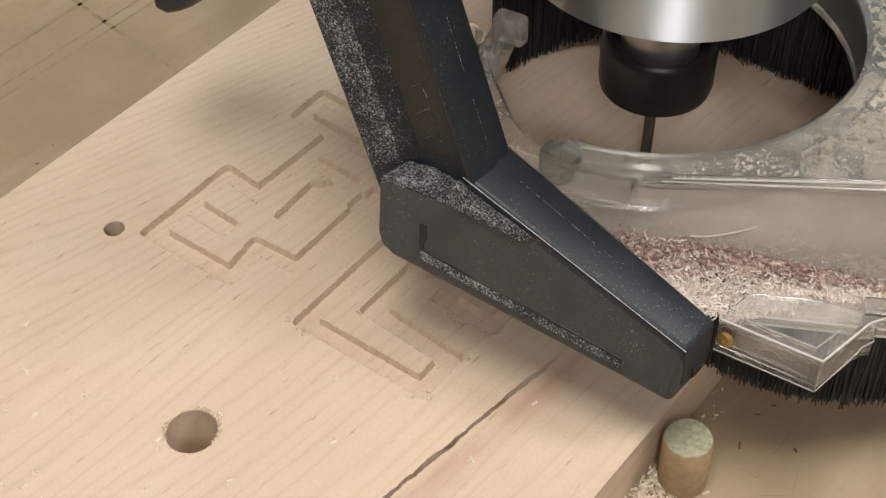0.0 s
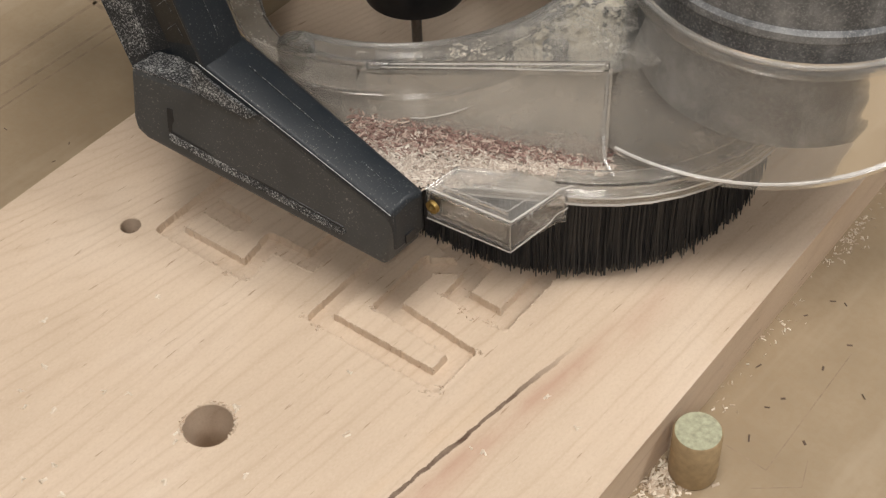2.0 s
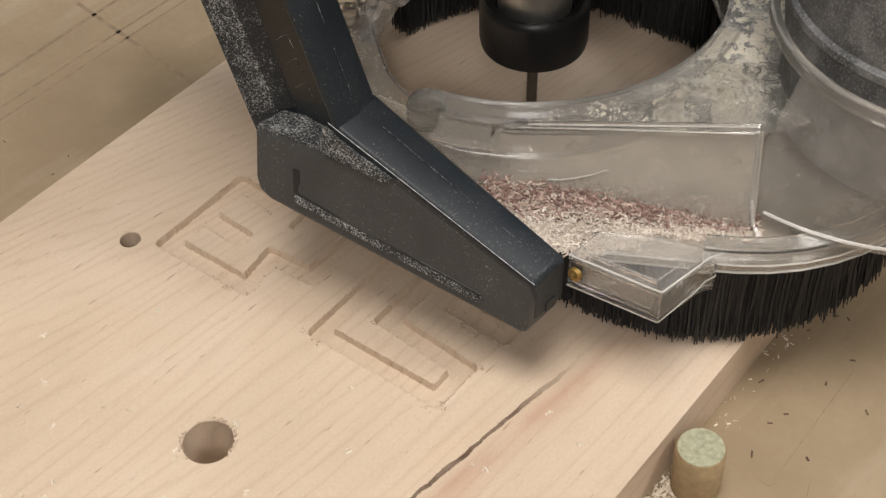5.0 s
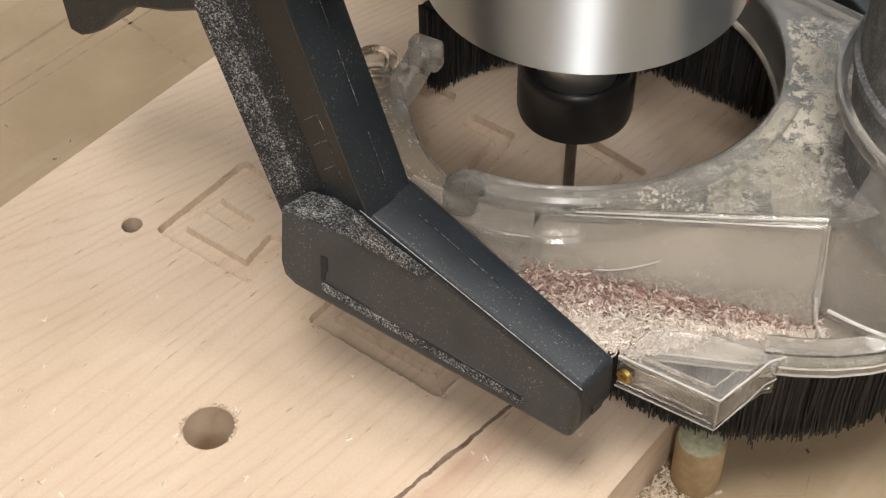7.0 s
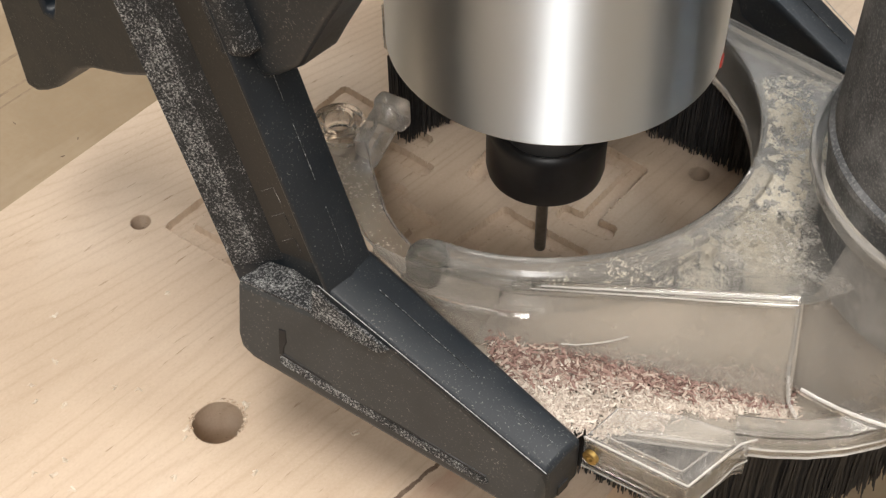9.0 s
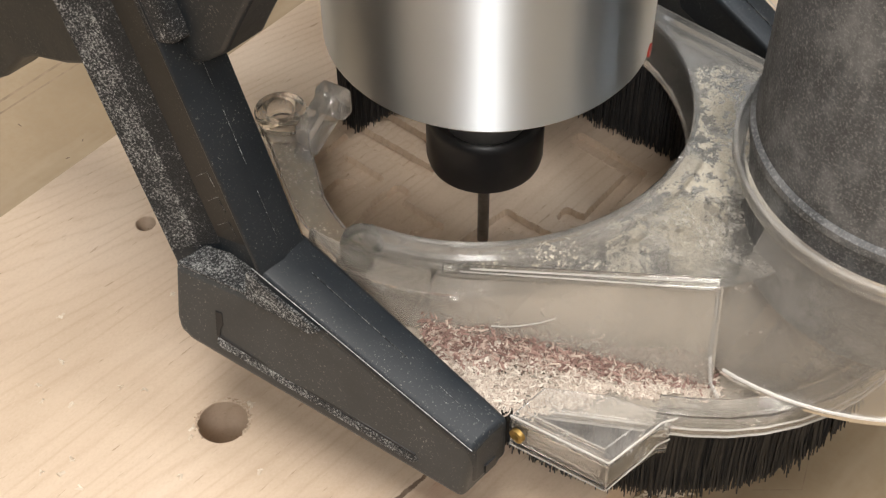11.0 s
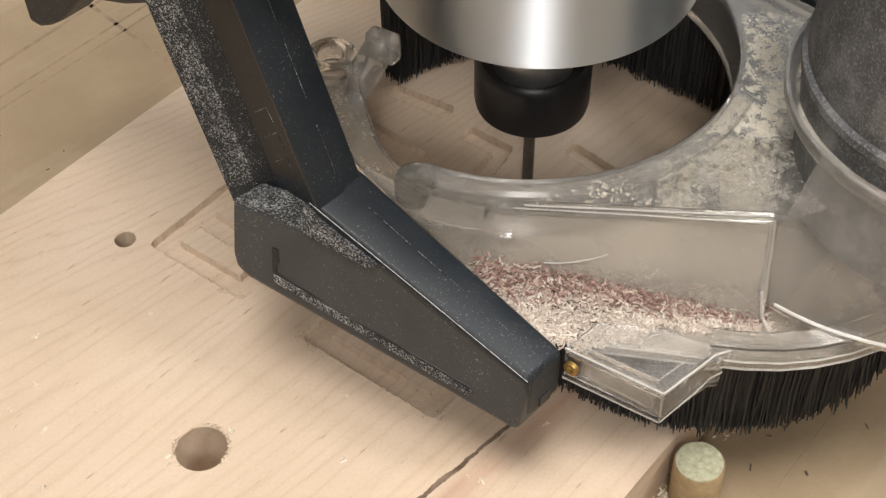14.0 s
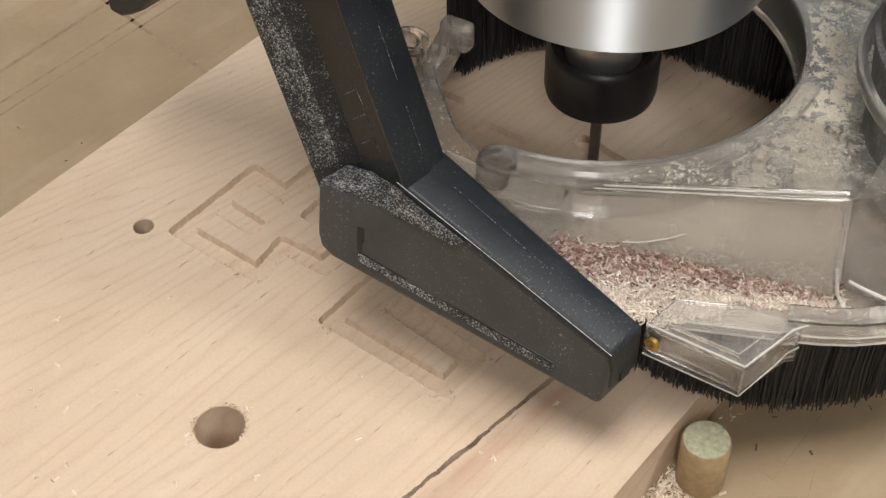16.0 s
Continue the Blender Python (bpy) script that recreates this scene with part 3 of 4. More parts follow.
    burrs = [(33.6, 42.6, 1.2), (36.2, 45.5, 1.0), (35.6, 60.6, 0.8), (-33.5, 36.8, 0.9), (-28.0, 38.6, 0.6), (-46.5, 63.4, 0.5), (15.9, 68.8, 0.8), (24.5, 68.6, 1.6), (31.8, 69.4, 1.2), (4.6, 53.6, 0.5), (-6.7, 39.8, 0.9), (-1.5, 39.4, 1.0)]

    def torn():
        if rng.random() < 0.55:
            x, y, q = rng.choice(burrs)
            return x + rng.gauss(0, q), y + rng.gauss(0, q * 0.5), 0.0
        ax, ay, bx, by, wd = rng.choice(CHANNELS)
        u, side = rng.random(), rng.choice((1, -1, 0.98, -1.02))
        ln = math.hypot(bx - ax, by - ay)
        return ax + u * (bx - ax) + side * (by - ay) / ln * wd / 2, ay + u * (by - ay) - side * (bx - ax) / ln * wd / 2, -0.15
    part("torn_fibre", shavings(380, torn, (0.25, 1.0), 0.25, rng), FRAYED, ob, "pale torn fibres along the milled grooves")
    part("frayed_rim", shavings(130, rim, (0.3, 1.3), 0.35, rng), FRAYED, ob, "frayed wood fibres round the hole")
    return ob


board()


def dowel():
    ob = empty("dowel_pin", "short round wooden dowel standing in the spoilboard, green-tinted end", "dowel")
    lean = pose(0, 0, 0, 0, -1.5, 0)
    part("pin", moved(lathe([(5.9, 0), (6.2, 1), (6.2, 16.4), (5.8, 17.0)], 0, 0, 40, False), lean), DOWEL_SIDE, ob, smooth=True)
    part("end_grain", moved(lathe([(5.75, 16.9), (5.75, 17.15)], 0, 0, 40, False), lean), DOWEL_TOP, ob, "greenish dyed end grain")
    ob.location = (91.6 * MM, 78.3 * MM, -BOARD_T * MM)
    return ob


dowel()


def marks():
    """Old tool scores in the spoilboard; flat dark strips paint the grooves' shade."""
    for name, x0, y0, x1, y1, w in (("score_shade", -176.5, 40, -184, 170, 1.5), ("score_shade", -163.4, 30, -168, 170, 1.1), ("score_shade", -158.5, 30, -163, 170, 0.8), ("score_shade", -190, 102.5, -118, 100.0, 1.6),
                                    ("score_shade", 105.6, 90.6, 102.7, 137.3, 0.35), ("score_shade", 92.7, 90.4, 105.6, 90.6, 0.35), ("score_shade", 115.1, 92.1, 112, 100, 0.3), ("score_shade", 105.7, 83.6, 115.1, 92.1, 0.3)):
        a = math.atan2(y1 - y0, x1 - x0)
        dx, dy = -math.sin(a) * w / 2, math.cos(a) * w / 2
        z = -BOARD_T + 0.05
        tagged(part(name, ([(x0 - dx, y0 - dy, z), (x1 - dx, y1 - dy, z), (x1 + dx, y1 + dy, z), (x0 + dx, y0 + dy, z)], [(0, 1, 2, 3)]), GROOVE_SHADE),
               "flat dark strip painted as the shade of a score groove", "score line", kind="structure")


marks()

# ---------------------------------------------------------------- spindle
def spindle():
    ob = empty("router_spindle", "silver turned-aluminium milling spindle with black collet nut", "spindle")
    body = part("spindle_body", lathe([(36.5, 75.2), (38.8, 75.6), (39.6, 76.8), (39.6, 330), (12, 330), (12, 78)], 0, 0, 128), METAL, ob, smooth=True)
    part("nose_plate", lathe([(36.3, 77), (12.5, 77), (12.5, 75.4), (36.3, 75.4)], 0, 0, 96), STEEL, ob, smooth=True)
    part("spindle_nose", lathe([(9.5, 44.1), (10.4, 44.4), (10.4, 57), (12.2, 57.4), (12.2, 60), (10.8, 60.4), (10.8, 78), (9.5, 78)], 0, 0, 48, False), STEEL, ob, "polished steel shaft", smooth=True)
    nut = part("collet_nut", lathe([(13.5, 31.0), (15.0, 32.0), (15.4, 34.0), (15.4, 45.6), (15.0, 47.0), (14.2, 47.7), (13.4, 47.7), (12.9, 45.2), (10.9, 45.2), (10.9, 44), (3, 44), (3, 31.0)], 0, 0, 72), NUT, ob, "matt black collet nut", smooth=True)
    part("milling_bit", lathe([(1.6, -1.4), (1.6, 32)], 0, 0, 24, False), CARBIDE, nut, "slim grey carbide bit", smooth=True)
    part("index_mark", lathe([(0.1, 0), (1.7, 0), (1.7, 0.7), (0.1, 0.7)], 0, 0, 16), RED, body, "small red paint mark").matrix_local = Matrix.Translation((36.2 * MM, 15.3 * MM, 77.4 * MM)) @ pose(0, 0, 0, 0, 90, 23)
    return ob


# ---------------------------------------------------------------- dust shoe
OPEN = (-6.0, 3.0, 56.0)
LOBES = ((-4.0, 2.0, 61.0), (58.0, 10.0, 59.0), (36.0, -58.0, 5.0), (60.0, -53.0, 5.0))
BRUSH_LOBES = ((-4.0, 2.0, 60.0), (52.0, 8.0, 59.5))


def circle(cx, cy, r, n):
    return [(cx + r * math.cos(2 * math.pi * k / n), cy + r * math.sin(2 * math.pi * k / n)) for k in range(n)]


def polar(poly, cx, cy, n):
    """Points of a convex closed line at n equal angles seen from (cx, cy)."""
    out = []
    m = len(poly)
    for k in range(n):
        a = 2 * math.pi * k / n
        c, s = math.cos(a), math.sin(a)
        best = None
        for i in range(m):
            (ax, ay), (bx, by) = poly[i], poly[(i + 1) % m]
            ax, ay, bx, by = ax - cx, ay - cy, bx - cx, by - cy
            den = c * (by - ay) - s * (bx - ax)
            if abs(den) < 1e-12:
                continue
            t = (ax * (by - ay) - ay * (bx - ax)) / den
            u = (ax * s - ay * c) / den
            if t > 0 and -1e-9 <= u <= 1 + 1e-9:
                best = t if best is None else max(best, t)
        out.append((cx + best * c, cy + best * s))
    return out


def rise(x, y):
    """Height by which the cover climbs along its front ridge."""
    u = min(1.0, max(0.0, ((x - 30) * 52.5 + (y + 49.5) * 31.5) / 3748.5))
    d = abs((y + 49.5) * 52.5 - (x - 30) * 31.5) / 61.2
    return 7.4 * u * max(0.0, 1 - d / 26) ** 1.5


def climbing(geo):
    return [(x, y, z + rise(x, y)) for x, y, z in geo[0]], geo[1]


def tube(points, r):
    return join(*[bar(p, q, r, 6) for p, q in zip(points, points[1:])])


def tube_solid(points, r, seg=40):
    """One bent round solid along points that run mainly upwards or backwards."""
    loops = []
    for i, p in enumerate(points):
        a, b = Vector(points[max(0, i - 1)]), Vector(points[min(len(points) - 1, i + 1)])
        d = (b - a).normalized()
        u = Vector((1, 0, 0))
        v = d.cross(u).normalized()
        u = v.cross(d)
        loops.append([tuple(Vector(p) + r * (math.cos(2 * math.pi * k / seg) * u + math.sin(2 * math.pi * k / seg) * v)) for k in range(seg)])
    return loft_loops(loops)


def dust_shoe():
    ob = empty("dust_shoe", "clear scuffed plastic dust shoe with a black brush skirt", "dust shoe")
    n = 96
    ox, oy, r = OPEN
    outline = hull(LOBES)
    outer = polar(outline, ox, oy, n)
    base = part("base_plate", ring_plate(outer, circle(ox, oy, r, n), 31.5, 34.5, 75, 68), FILMED, ob, smooth=True, bevel=0.8)
    rim_in = [(x + (58 - x) * 0.026, y + (10 - y) * 0.026) for x, y in outer]
    part("rim_wall", ring_plate(outer, rim_in, 34.55, 38.2, 89, 23), CLEAR, base, smooth=True)
    lip_in = [(x + (58 - x) * 0.085, y + (10 - y) * 0.085) for x, y in outer]
    part("rim_lip", ring_plate(outer, lip_in, 38.2, 39.3, 89, 23), GLASSY, base, smooth=True, bevel=0.3)
    wall_out = polar(hull(((-4, 2, 60.5), (30, -47.5, 3), (80, -16.5, 3), (84, 3, 5), (62, 28, 34))), ox, oy, n)
    wall_in = polar(hull(((-4, 2, 58.2), (30, -47.5, 0.8), (80, -16.5, 0.8), (84, 3, 2.7), (62, 28, 31.7))), ox, oy, n)
    part("top_plate", climbing(ring_plate(wall_out, circle(ox, oy, r, n), 48.2, 50.0, 75, 68)), POWDERED, ob, smooth=True, bevel=1.0)
    part("inner_wall", ring_plate(circle(ox, oy, r + 2.6, n), circle(ox, oy, r + 0.3, n), 34.6, 46.9, 75, 68), CLEAR, ob, smooth=True)
    part("outer_wall", ring_plate(wall_out, wall_in, 34.6, 46.9, 75, 6), CLEAR, ob, smooth=True)
    part("ridge", bar((30, -49.5, 50.6), (82.5, -18.0, 58.5), 1.2), GLASSY, ob, smooth=True)
    # two thin tubes paint the double highlight of the ridge
    part("glint_line", tube([(36, -47.0, 52.6), (60, -32.6, 56.2), (82.2, -19.2, 59.5)], 0.28), EDGE_GLINT, ob, "pale line painted as a moulded-edge highlight", smooth=True)
    part("glint_line", tube([(34, -48.4, 51.4), (60, -33.0, 55.0), (82.2, -20.2, 58.0)], 0.22), EDGE_GLINT, ob, "pale line painted as a moulded-edge highlight", smooth=True)
    part("ridge", arc([(63.6, 50.1), (64.4, 50.9), (63.6, 51.6), (62.6, 50.9)], ox, oy, -78, -50, 32), GLASSY, ob, smooth=True)
    part("ridge", arc([(67.6, 44.0), (68.4, 44.9), (67.6, 45.6), (66.6, 44.9)], ox, oy, -80, -52, 32), GLASSY, ob, smooth=True)
    panel = [(29, -50.5, 50.2), (82.6, -18.4, 57.6), (88.8, -26.6, 35.6), (25.5, -58.5, 35.0)]
    part("front_wall", loft_loops([panel, [(x + 0.7, y + 1.3, z) for x, y, z in panel]]), DUST_LIT, ob, bevel=0.3)
    part("curved_wall", arc([(69.2, 35.0), (64.2, 50.0), (63.4, 50.0), (68.4, 35.0)], ox, oy, -86, -58, 24), DUST_LIT, ob, smooth=True)
    # pale tube for the crease's highlight
    part("crease", tube([(43.3, -48.0, 39.2), (46.2, -46.3, 39.7), (49.0, -44.5, 40.7), (52.4, -42.0, 42.2), (55.2, -39.8, 44.0)], 0.2), EDGE_GLINT, ob, "pale line painted as the crease highlight in the clear shoe", smooth=True)
    part("seam", tube([(82.3, -18.2, 57.8), (84.2, -20.6, 52), (86.6, -24.3, 43), (89.6, -27.2, 38), (93.6, -28.4, 35.2)], 0.5), LUG, ob, "cloudy moulded seam", smooth=True)
    # the plate's edge highlights, painted as pale tubes
    part("glint_line", tube([(x, y, 31.9) for x, y in outer[64:96] + outer[:16]], 0.38), EDGE_GLINT, base, "pale line painted as a cut-edge highlight")
    part("glint_line", tube([(x, y, 34.3) for x, y in outer[70:96] + outer[:12]], 0.3), EDGE_GLINT, base, "pale line painted as a cut-edge highlight")
    # block for the arm's screw
    plan = [(61.8, -63.2), (85.6, -58.8), (87.4, -46.5), (88.0, -43.6), (89.6, -41.6), (86.5, -40.0), (74.0, -44.5), (62.5, -52.0)]
    mount = part("mount_block", prism_z(plan, 26.5, 28.0), GLASSY, ob, bevel=0.4)
    part("mount_wall", loft_loops([[(61.8, -63.2, z), (85.6, -58.8, z), (85.2, -56.9, z), (62.0, -61.2, z)] for z in (28.05, 36.2)]), GLASSY, ob, bevel=0.5)
    part("mount_wall", loft_loops([[(85.6, -58.8, z), (87.4, -46.5, z), (88.0, -43.6, z), (89.6, -41.6, z), (88.0, -41.0, z), (86.0, -43.4, z), (85.4, -46.6, z), (85.25, -56.8, z)] for z in (28.05, 36.2)]), GLASSY, ob, bevel=0.4)
    part("mount_cover", prism_z(plan, 36.25, 37.2), CLEAR, mount, bevel=0.3)
    part("mount_web", loft_loops([[(64.6, -60.2, z), (82.6, -56.6, z), (82.3, -55.4, z), (64.9, -58.9, z)] for z in (28.1, 36.1)]), GLASSY, mount, bevel=0.3)
    # pale tubes that paint the glints along the block's edges
    part("glint_line", tube([(61.9, -63.1, 37.5), (85.5, -58.7, 37.5), (87.3, -46.5, 37.7), (88.0, -43.4, 38.5), (90.2, -40.6, 39.4)], 0.26), EDGE_GLINT, mount, "pale line painted as a cut-edge highlight")
    part("glint_line", tube([(61.9, -63.1, 26.8), (85.5, -58.7, 26.8), (87.3, -46.5, 28.2), (88.0, -43.6, 30.2), (89.6, -41.4, 31.8)], 0.26), EDGE_GLINT, mount, "pale line painted as a cut-edge highlight")
    part("glint_line", tube([(85.5, -58.7, 26.8), (85.5, -58.7, 37.4)], 0.22), LUG, mount, "pale line painted as a cut-edge highlight")
    part("glint_line", tube([(64.6, -60.2, 37.7), (82.6, -56.6, 37.7), (84.0, -48.0, 37.7)], 0.22), LUG, mount, "pale line painted as a cut-edge highlight")
    part("glint_line", tube([(68.0, -61.7, 31.2), (82.5, -58.9, 30.2)], 0.35), LUG, mount, "pale line painted as a moulded-rib highlight")
    insert = part("brass_insert", lathe([(1.8, -0.8), (1.8, 0.3), (0.9, 0.3), (0.9, -0.8)], 0, 0, 24), BRASS, mount, "brass threaded insert", smooth=True)
    insert.matrix_local = Matrix.Translation((64.4 * MM, -63.3 * MM, 32.6 * MM)) @ pose(0, 0, 0, -90, 0, 0)
    # lug with a hole
    part("lug", ring_plate(circle(-38.4, -35.7, 6.8, 40), circle(-38.4, -35.7, 3.5, 40), 43.0, 49.2), GLASSY, ob, smooth=True, bevel=0.9)
    part("lug_block", moved(box(-8, 8, -3.0, 3.0, 41.0, 50.5), pose(-30.0, -31.0, 0, 0, 0, -68)), LUG, ob, bevel=1.6)
    part("lug_tip", moved(box(-4.5, 4.5, -2.6, 2.6, 44.0, 52.5), pose(-31.0, -24.0, 0, 0, 0, 12)), LUG, ob, bevel=1.5)
    # open half ring from the lug to the cover
    inner_line = [(-31.0, -33.5), (-24.0, -39.0), (-18.3, -42.8), (-10.5, -48.0), (-5.0, -50.3), (0.3, -51.8), (8.0, -52.8)]
    outer_line = [(-40.0, -41.5), (-32.0, -45.5), (-25.5, -49.2), (-16.1, -54.3), (-11.5, -56.6), (-6.9, -58.3), (7.0, -60.8)]
    part("half_ring", loft_loops([[(*a, 41.0), (*b, 41.0), (*b, 46.2), (*a, 44.8)] for a, b in zip(inner_line, outer_line)]), GLASSY, ob, smooth=True, bevel=0.6)
    # painted highlights of the half ring's two edges
    part("glint_line", tube([(x, y, 46.3) for x, y in outer_line], 0.3), EDGE_GLINT, ob, "pale line painted as a cut-edge highlight")
    part("glint_line", tube([(x, y, 44.9) for x, y in inner_line], 0.22), LUG, ob, "cloudy line painted as a cut-edge highlight")
    part("cover_end", lathe([(4.6, 46.0), (5.0, 47.0), (5.0, 51.6), (4.4, 52.8), (0.2, 52.8), (0.2, 46.0)], 11.0, -56.5, 32), GLASSY, ob, smooth=True)
    part("moulding_pip", lathe([(2.3, 50.1), (2.3, 50.9), (1.5, 51.2), (1.5, 50.4), (0.2, 50.4), (0.2, 50.1)], 34.5, -45.6, 24), LUG, ob, smooth=True)
    part("moulding_pip", lathe([(3.4, 51.2), (3.4, 51.8), (0.2, 51.8), (0.2, 51.2)], 62.5, -13.5, 24), FROSTED, ob, smooth=True)
    # collar for the hose
    collar = part("hose_collar", lathe([(43.0, 67.5), (43.9, 69.6), (43.9, 71.5), (41.4, 71.5), (40.8, 67.5)], 102, 33, 96), CLEAR, ob, smooth=True)
    flare_out = [(102, 33, 43.0, 69, -114), (98.5, 34, 47.2, 61, -108), (95, 35, 51.7, 54.3, -103), (91, 36.1, 56.8, 45.5, -97), (88, 37, 60.5, 39.6, -93), (88, 37, 60.6, 37.8, -93), (88, 37, 58.8, 37.8, -93), (91, 36.1, 55.0, 45.0, -97), (95, 35, 50.0, 54, -103), (98.5, 34, 45.5, 60.8, -108), (102, 33, 41.2, 69, -114)]
    part("collar_skirt", loft(flare_out, 112), WALLED, ob, smooth=True)
    part("collar_rim", lathe([(42.9, 71.55), (43.8, 71.55), (43.8, 72.2), (42.9, 72.2)], 102, 33, 96), LUG, collar, "whitish collar rim", smooth=True)
    # painted highlight round the foot of the skirt
    part("glint_line", tube([(88 + 60.7 * math.cos(radians(a)), 37 + 60.7 * math.sin(radians(a)), 39.8) for a in range(-88, 60, 4)], 0.45), EDGE_GLINT, ob, "pale line painted as a cut-edge highlight")
    part("opening_rim", arc([(62.2, 50.1), (62.2, 51.8), (61.2, 52.8), (57.4, 53.0), (56.6, 52.2), (56.4, 50.1)], ox, oy, -74, 14), FROSTED, ob, smooth=True)
    bristles(ob, hull(BRUSH_LOBES))
    return ob


def bristles(parent, outline):
    """Dense skirt of single nylon bristles under the base plate."""
    rng = random.Random(3)
    verts, faces = [], []
    cx, cy = 25, 6
    for row, (inset, count) in enumerate(((0.968, 2500), (0.952, 2500), (0.937, 2400), (0.922, 2300), (0.907, 2200), (0.893, 2100))):
        for x, y in resample(outline, count):
            turn = math.degrees(math.atan2(y - OPEN[1], x - OPEN[0])) % 360
            if 178 < turn < 300:
                continue
            x, y = cx + (x - cx) * inset + rng.uniform(-0.5, 0.5), cy + (y - cy) * inset + rng.uniform(-0.5, 0.5)
            lx, ly = rng.gauss(0, 0.45), rng.gauss(0, 0.45)
            zb = rng.uniform(1.6, 4.0) - (0.0 if rng.random() < 0.93 else rng.uniform(0, 1.2))
            ox, oy = (x - cx), (y - cy)
            ln = math.hypot(ox, oy)
            flare = rng.uniform(-0.3, 1.3)
            bx, by = x + lx + ox / ln * flare, y + ly + oy / ln * flare
            k = len(verts)
            w = 0.26
            a = rng.uniform(0, 2.1)
            for px, py, pz, ww in ((x, y, 31.4, w), (x + lx * 0.3, y + ly * 0.3, 15.0, w), (bx, by, max(zb, 0.05), w * 0.7)):
                for q in range(3):
                    verts.append((px + ww * math.cos(a + 2.094 * q), py + ww * math.sin(a + 2.094 * q), pz))
            for s in (0, 3):
                for q in range(3):
                    p = (q + 1) % 3
                    faces.append((k + s + q, k + s + 3 + q, k + s + 3 + p, k + s + p))
    n = 96
    root_out, root_in = [polar([(cx + (x - cx) * e, cy + (y - cy) * e) for x, y in outline], OPEN[0], OPEN[1], n) for e in (0.966, 0.91)]
    part("brush_root", ring_plate(root_out, root_in, 11.0, 31.4, 82, 61), BRISTLE, parent, "dense black bristle root")
    ob = part("brush_skirt", (verts, faces), BRISTLE, parent, "stiff black nylon bristles")
    tagged(ob, kind="stuff")


def chips_in_shoe():
    rng = random.Random(11)

    def trough(spread, red):
        while True:
            u, v = rng.random(), rng.random()
            edge = 0.12 * noise.noise((u * 9, 0, 4))
            v = v * (1.15 + edge) - 0.05 + edge
            bulge = 0.0 if red else math.exp(-((u - 0.3) / 0.2) ** 2)
            x0, y0, x1, y1 = 29 + 56 * u, -56.0 + 34 * u, 43 + 48 * u + 4 * bulge, -62.0 + 35.5 * u - 7 * bulge
            lump = noise.noise((u * 7, v * 3, 2))
            keep = (1.1 - 2.1 * abs(v - 0.36 - 0.14 * lump)) if red else (0.42 + 0.45 * v + 0.7 * lump)
            if rng.random() < keep:
                return x0 + v * (x1 - x0) + rng.gauss(0, 0.9), y0 + v * (y1 - y0) + rng.gauss(0, 0.9), 34.6 + rng.random() * spread * (1 - v)

    def along():
        return trough(4.0, True)

    def spread():
        return trough(2.5, False)

    def dusting():
        while True:
            a = rng.uniform(-1.15, 0.85)
            q = 57.5 + abs(rng.gauss(0, 9))
            x, y = -6 + q * math.cos(a), 3 + q * math.sin(a)
            thick = 0.18 + 1.1 * noise.noise((x * 0.09, y * 0.09, 3)) + 1.1 * noise.noise((x * 0.42, y * 0.42, 8)) + 0.7 * noise.noise((x * 1.1, y * 1.1, 5))
            thick *= max(0.03, 1.15 - abs(a + 0.05) * 1.0) * max(0.15, 2.1 - (math.hypot(x - 102, y - 33) - 42) * 0.065)
            if math.hypot(x - 102, y - 33) > 41.5 and x < 85 + 0.2 * (y + 16) and (y + 49.5) * 52.5 - (x - 30) * 31.5 > 60 and rng.random() < thick:
                return x, y, 50.05 + rise(x, y)
    heap = tagged(part("wood_shavings", shavings(4200, along, (0.5, 2.5), 0.4, rng, (0.12, 0.3)), RED_CHIP), "reddish-brown wood shavings heaped in the clear shoe", "shavings", kind="stuff")
    fines = tagged(part("wood_shavings", shavings(9500, spread, (0.2, 1.9), 0.3, rng, (0.15, 0.4)), SHOE_CHIP), "pale wood shavings lying in the clear shoe", "shavings", kind="stuff")
    dust = tagged(part("wood_dust", shavings(26000, dusting, (0.1, 0.6), 0.2, rng), DUST), "pale wood dust on top of the shoe", "wood dust", kind="stuff")
    return heap, fines, dust


def hose():
    ob = empty("dust_hose", "dusty black plastic extraction hose in a clear collar", "hose")
    part("hose_cuff", lathe([(36.5, 41), (38.0, 42), (38.6, 60), (40.0, 70), (40.3, 90), (40.3, 235), (36.5, 235)], 102, 33, 96), HOSE, ob, smooth=True)
    part("hose_rib", lathe([(40.2, 76), (41.3, 77), (41.3, 79), (40.2, 80)], 102, 33, 96), HOSE, ob, smooth=True)
    bend = [(102, 33, 228), (103, 44, 262), (106, 72, 300), (112, 118, 330), (120, 180, 345), (130, 260, 350)]
    part("flexible_hose", tube_solid(bend, 39.0), HOSE, ob, "bent flexible hose", smooth=True)
    part("cuff_floor", lathe([(36.4, 43), (36.4, 45)], 102, 33, 64, False), HOSE, ob)
    return ob


# ---------------------------------------------------------------- bracket arms
LIMB_O, LIMB_D, LIMB_N = (-24.0, 46.5), (-0.369, 0.929), (0.929, 0.369)


def on_limb(across, along, y):
    """A point of the upright: millimetres across it, along it, and y."""
    return (LIMB_O[0] + across * LIMB_N[0] + along * LIMB_D[0], y, LIMB_O[1] + across * LIMB_N[1] + along * LIMB_D[1])


def face_top(x):
    return (-88.5 + 0.2105 * (x + 18), 49.0 + 0.04 * (x + 18)) if x < 20 else (-80.5 + 0.134 * (x - 20), 50.5 - 0.354 * (x - 20))


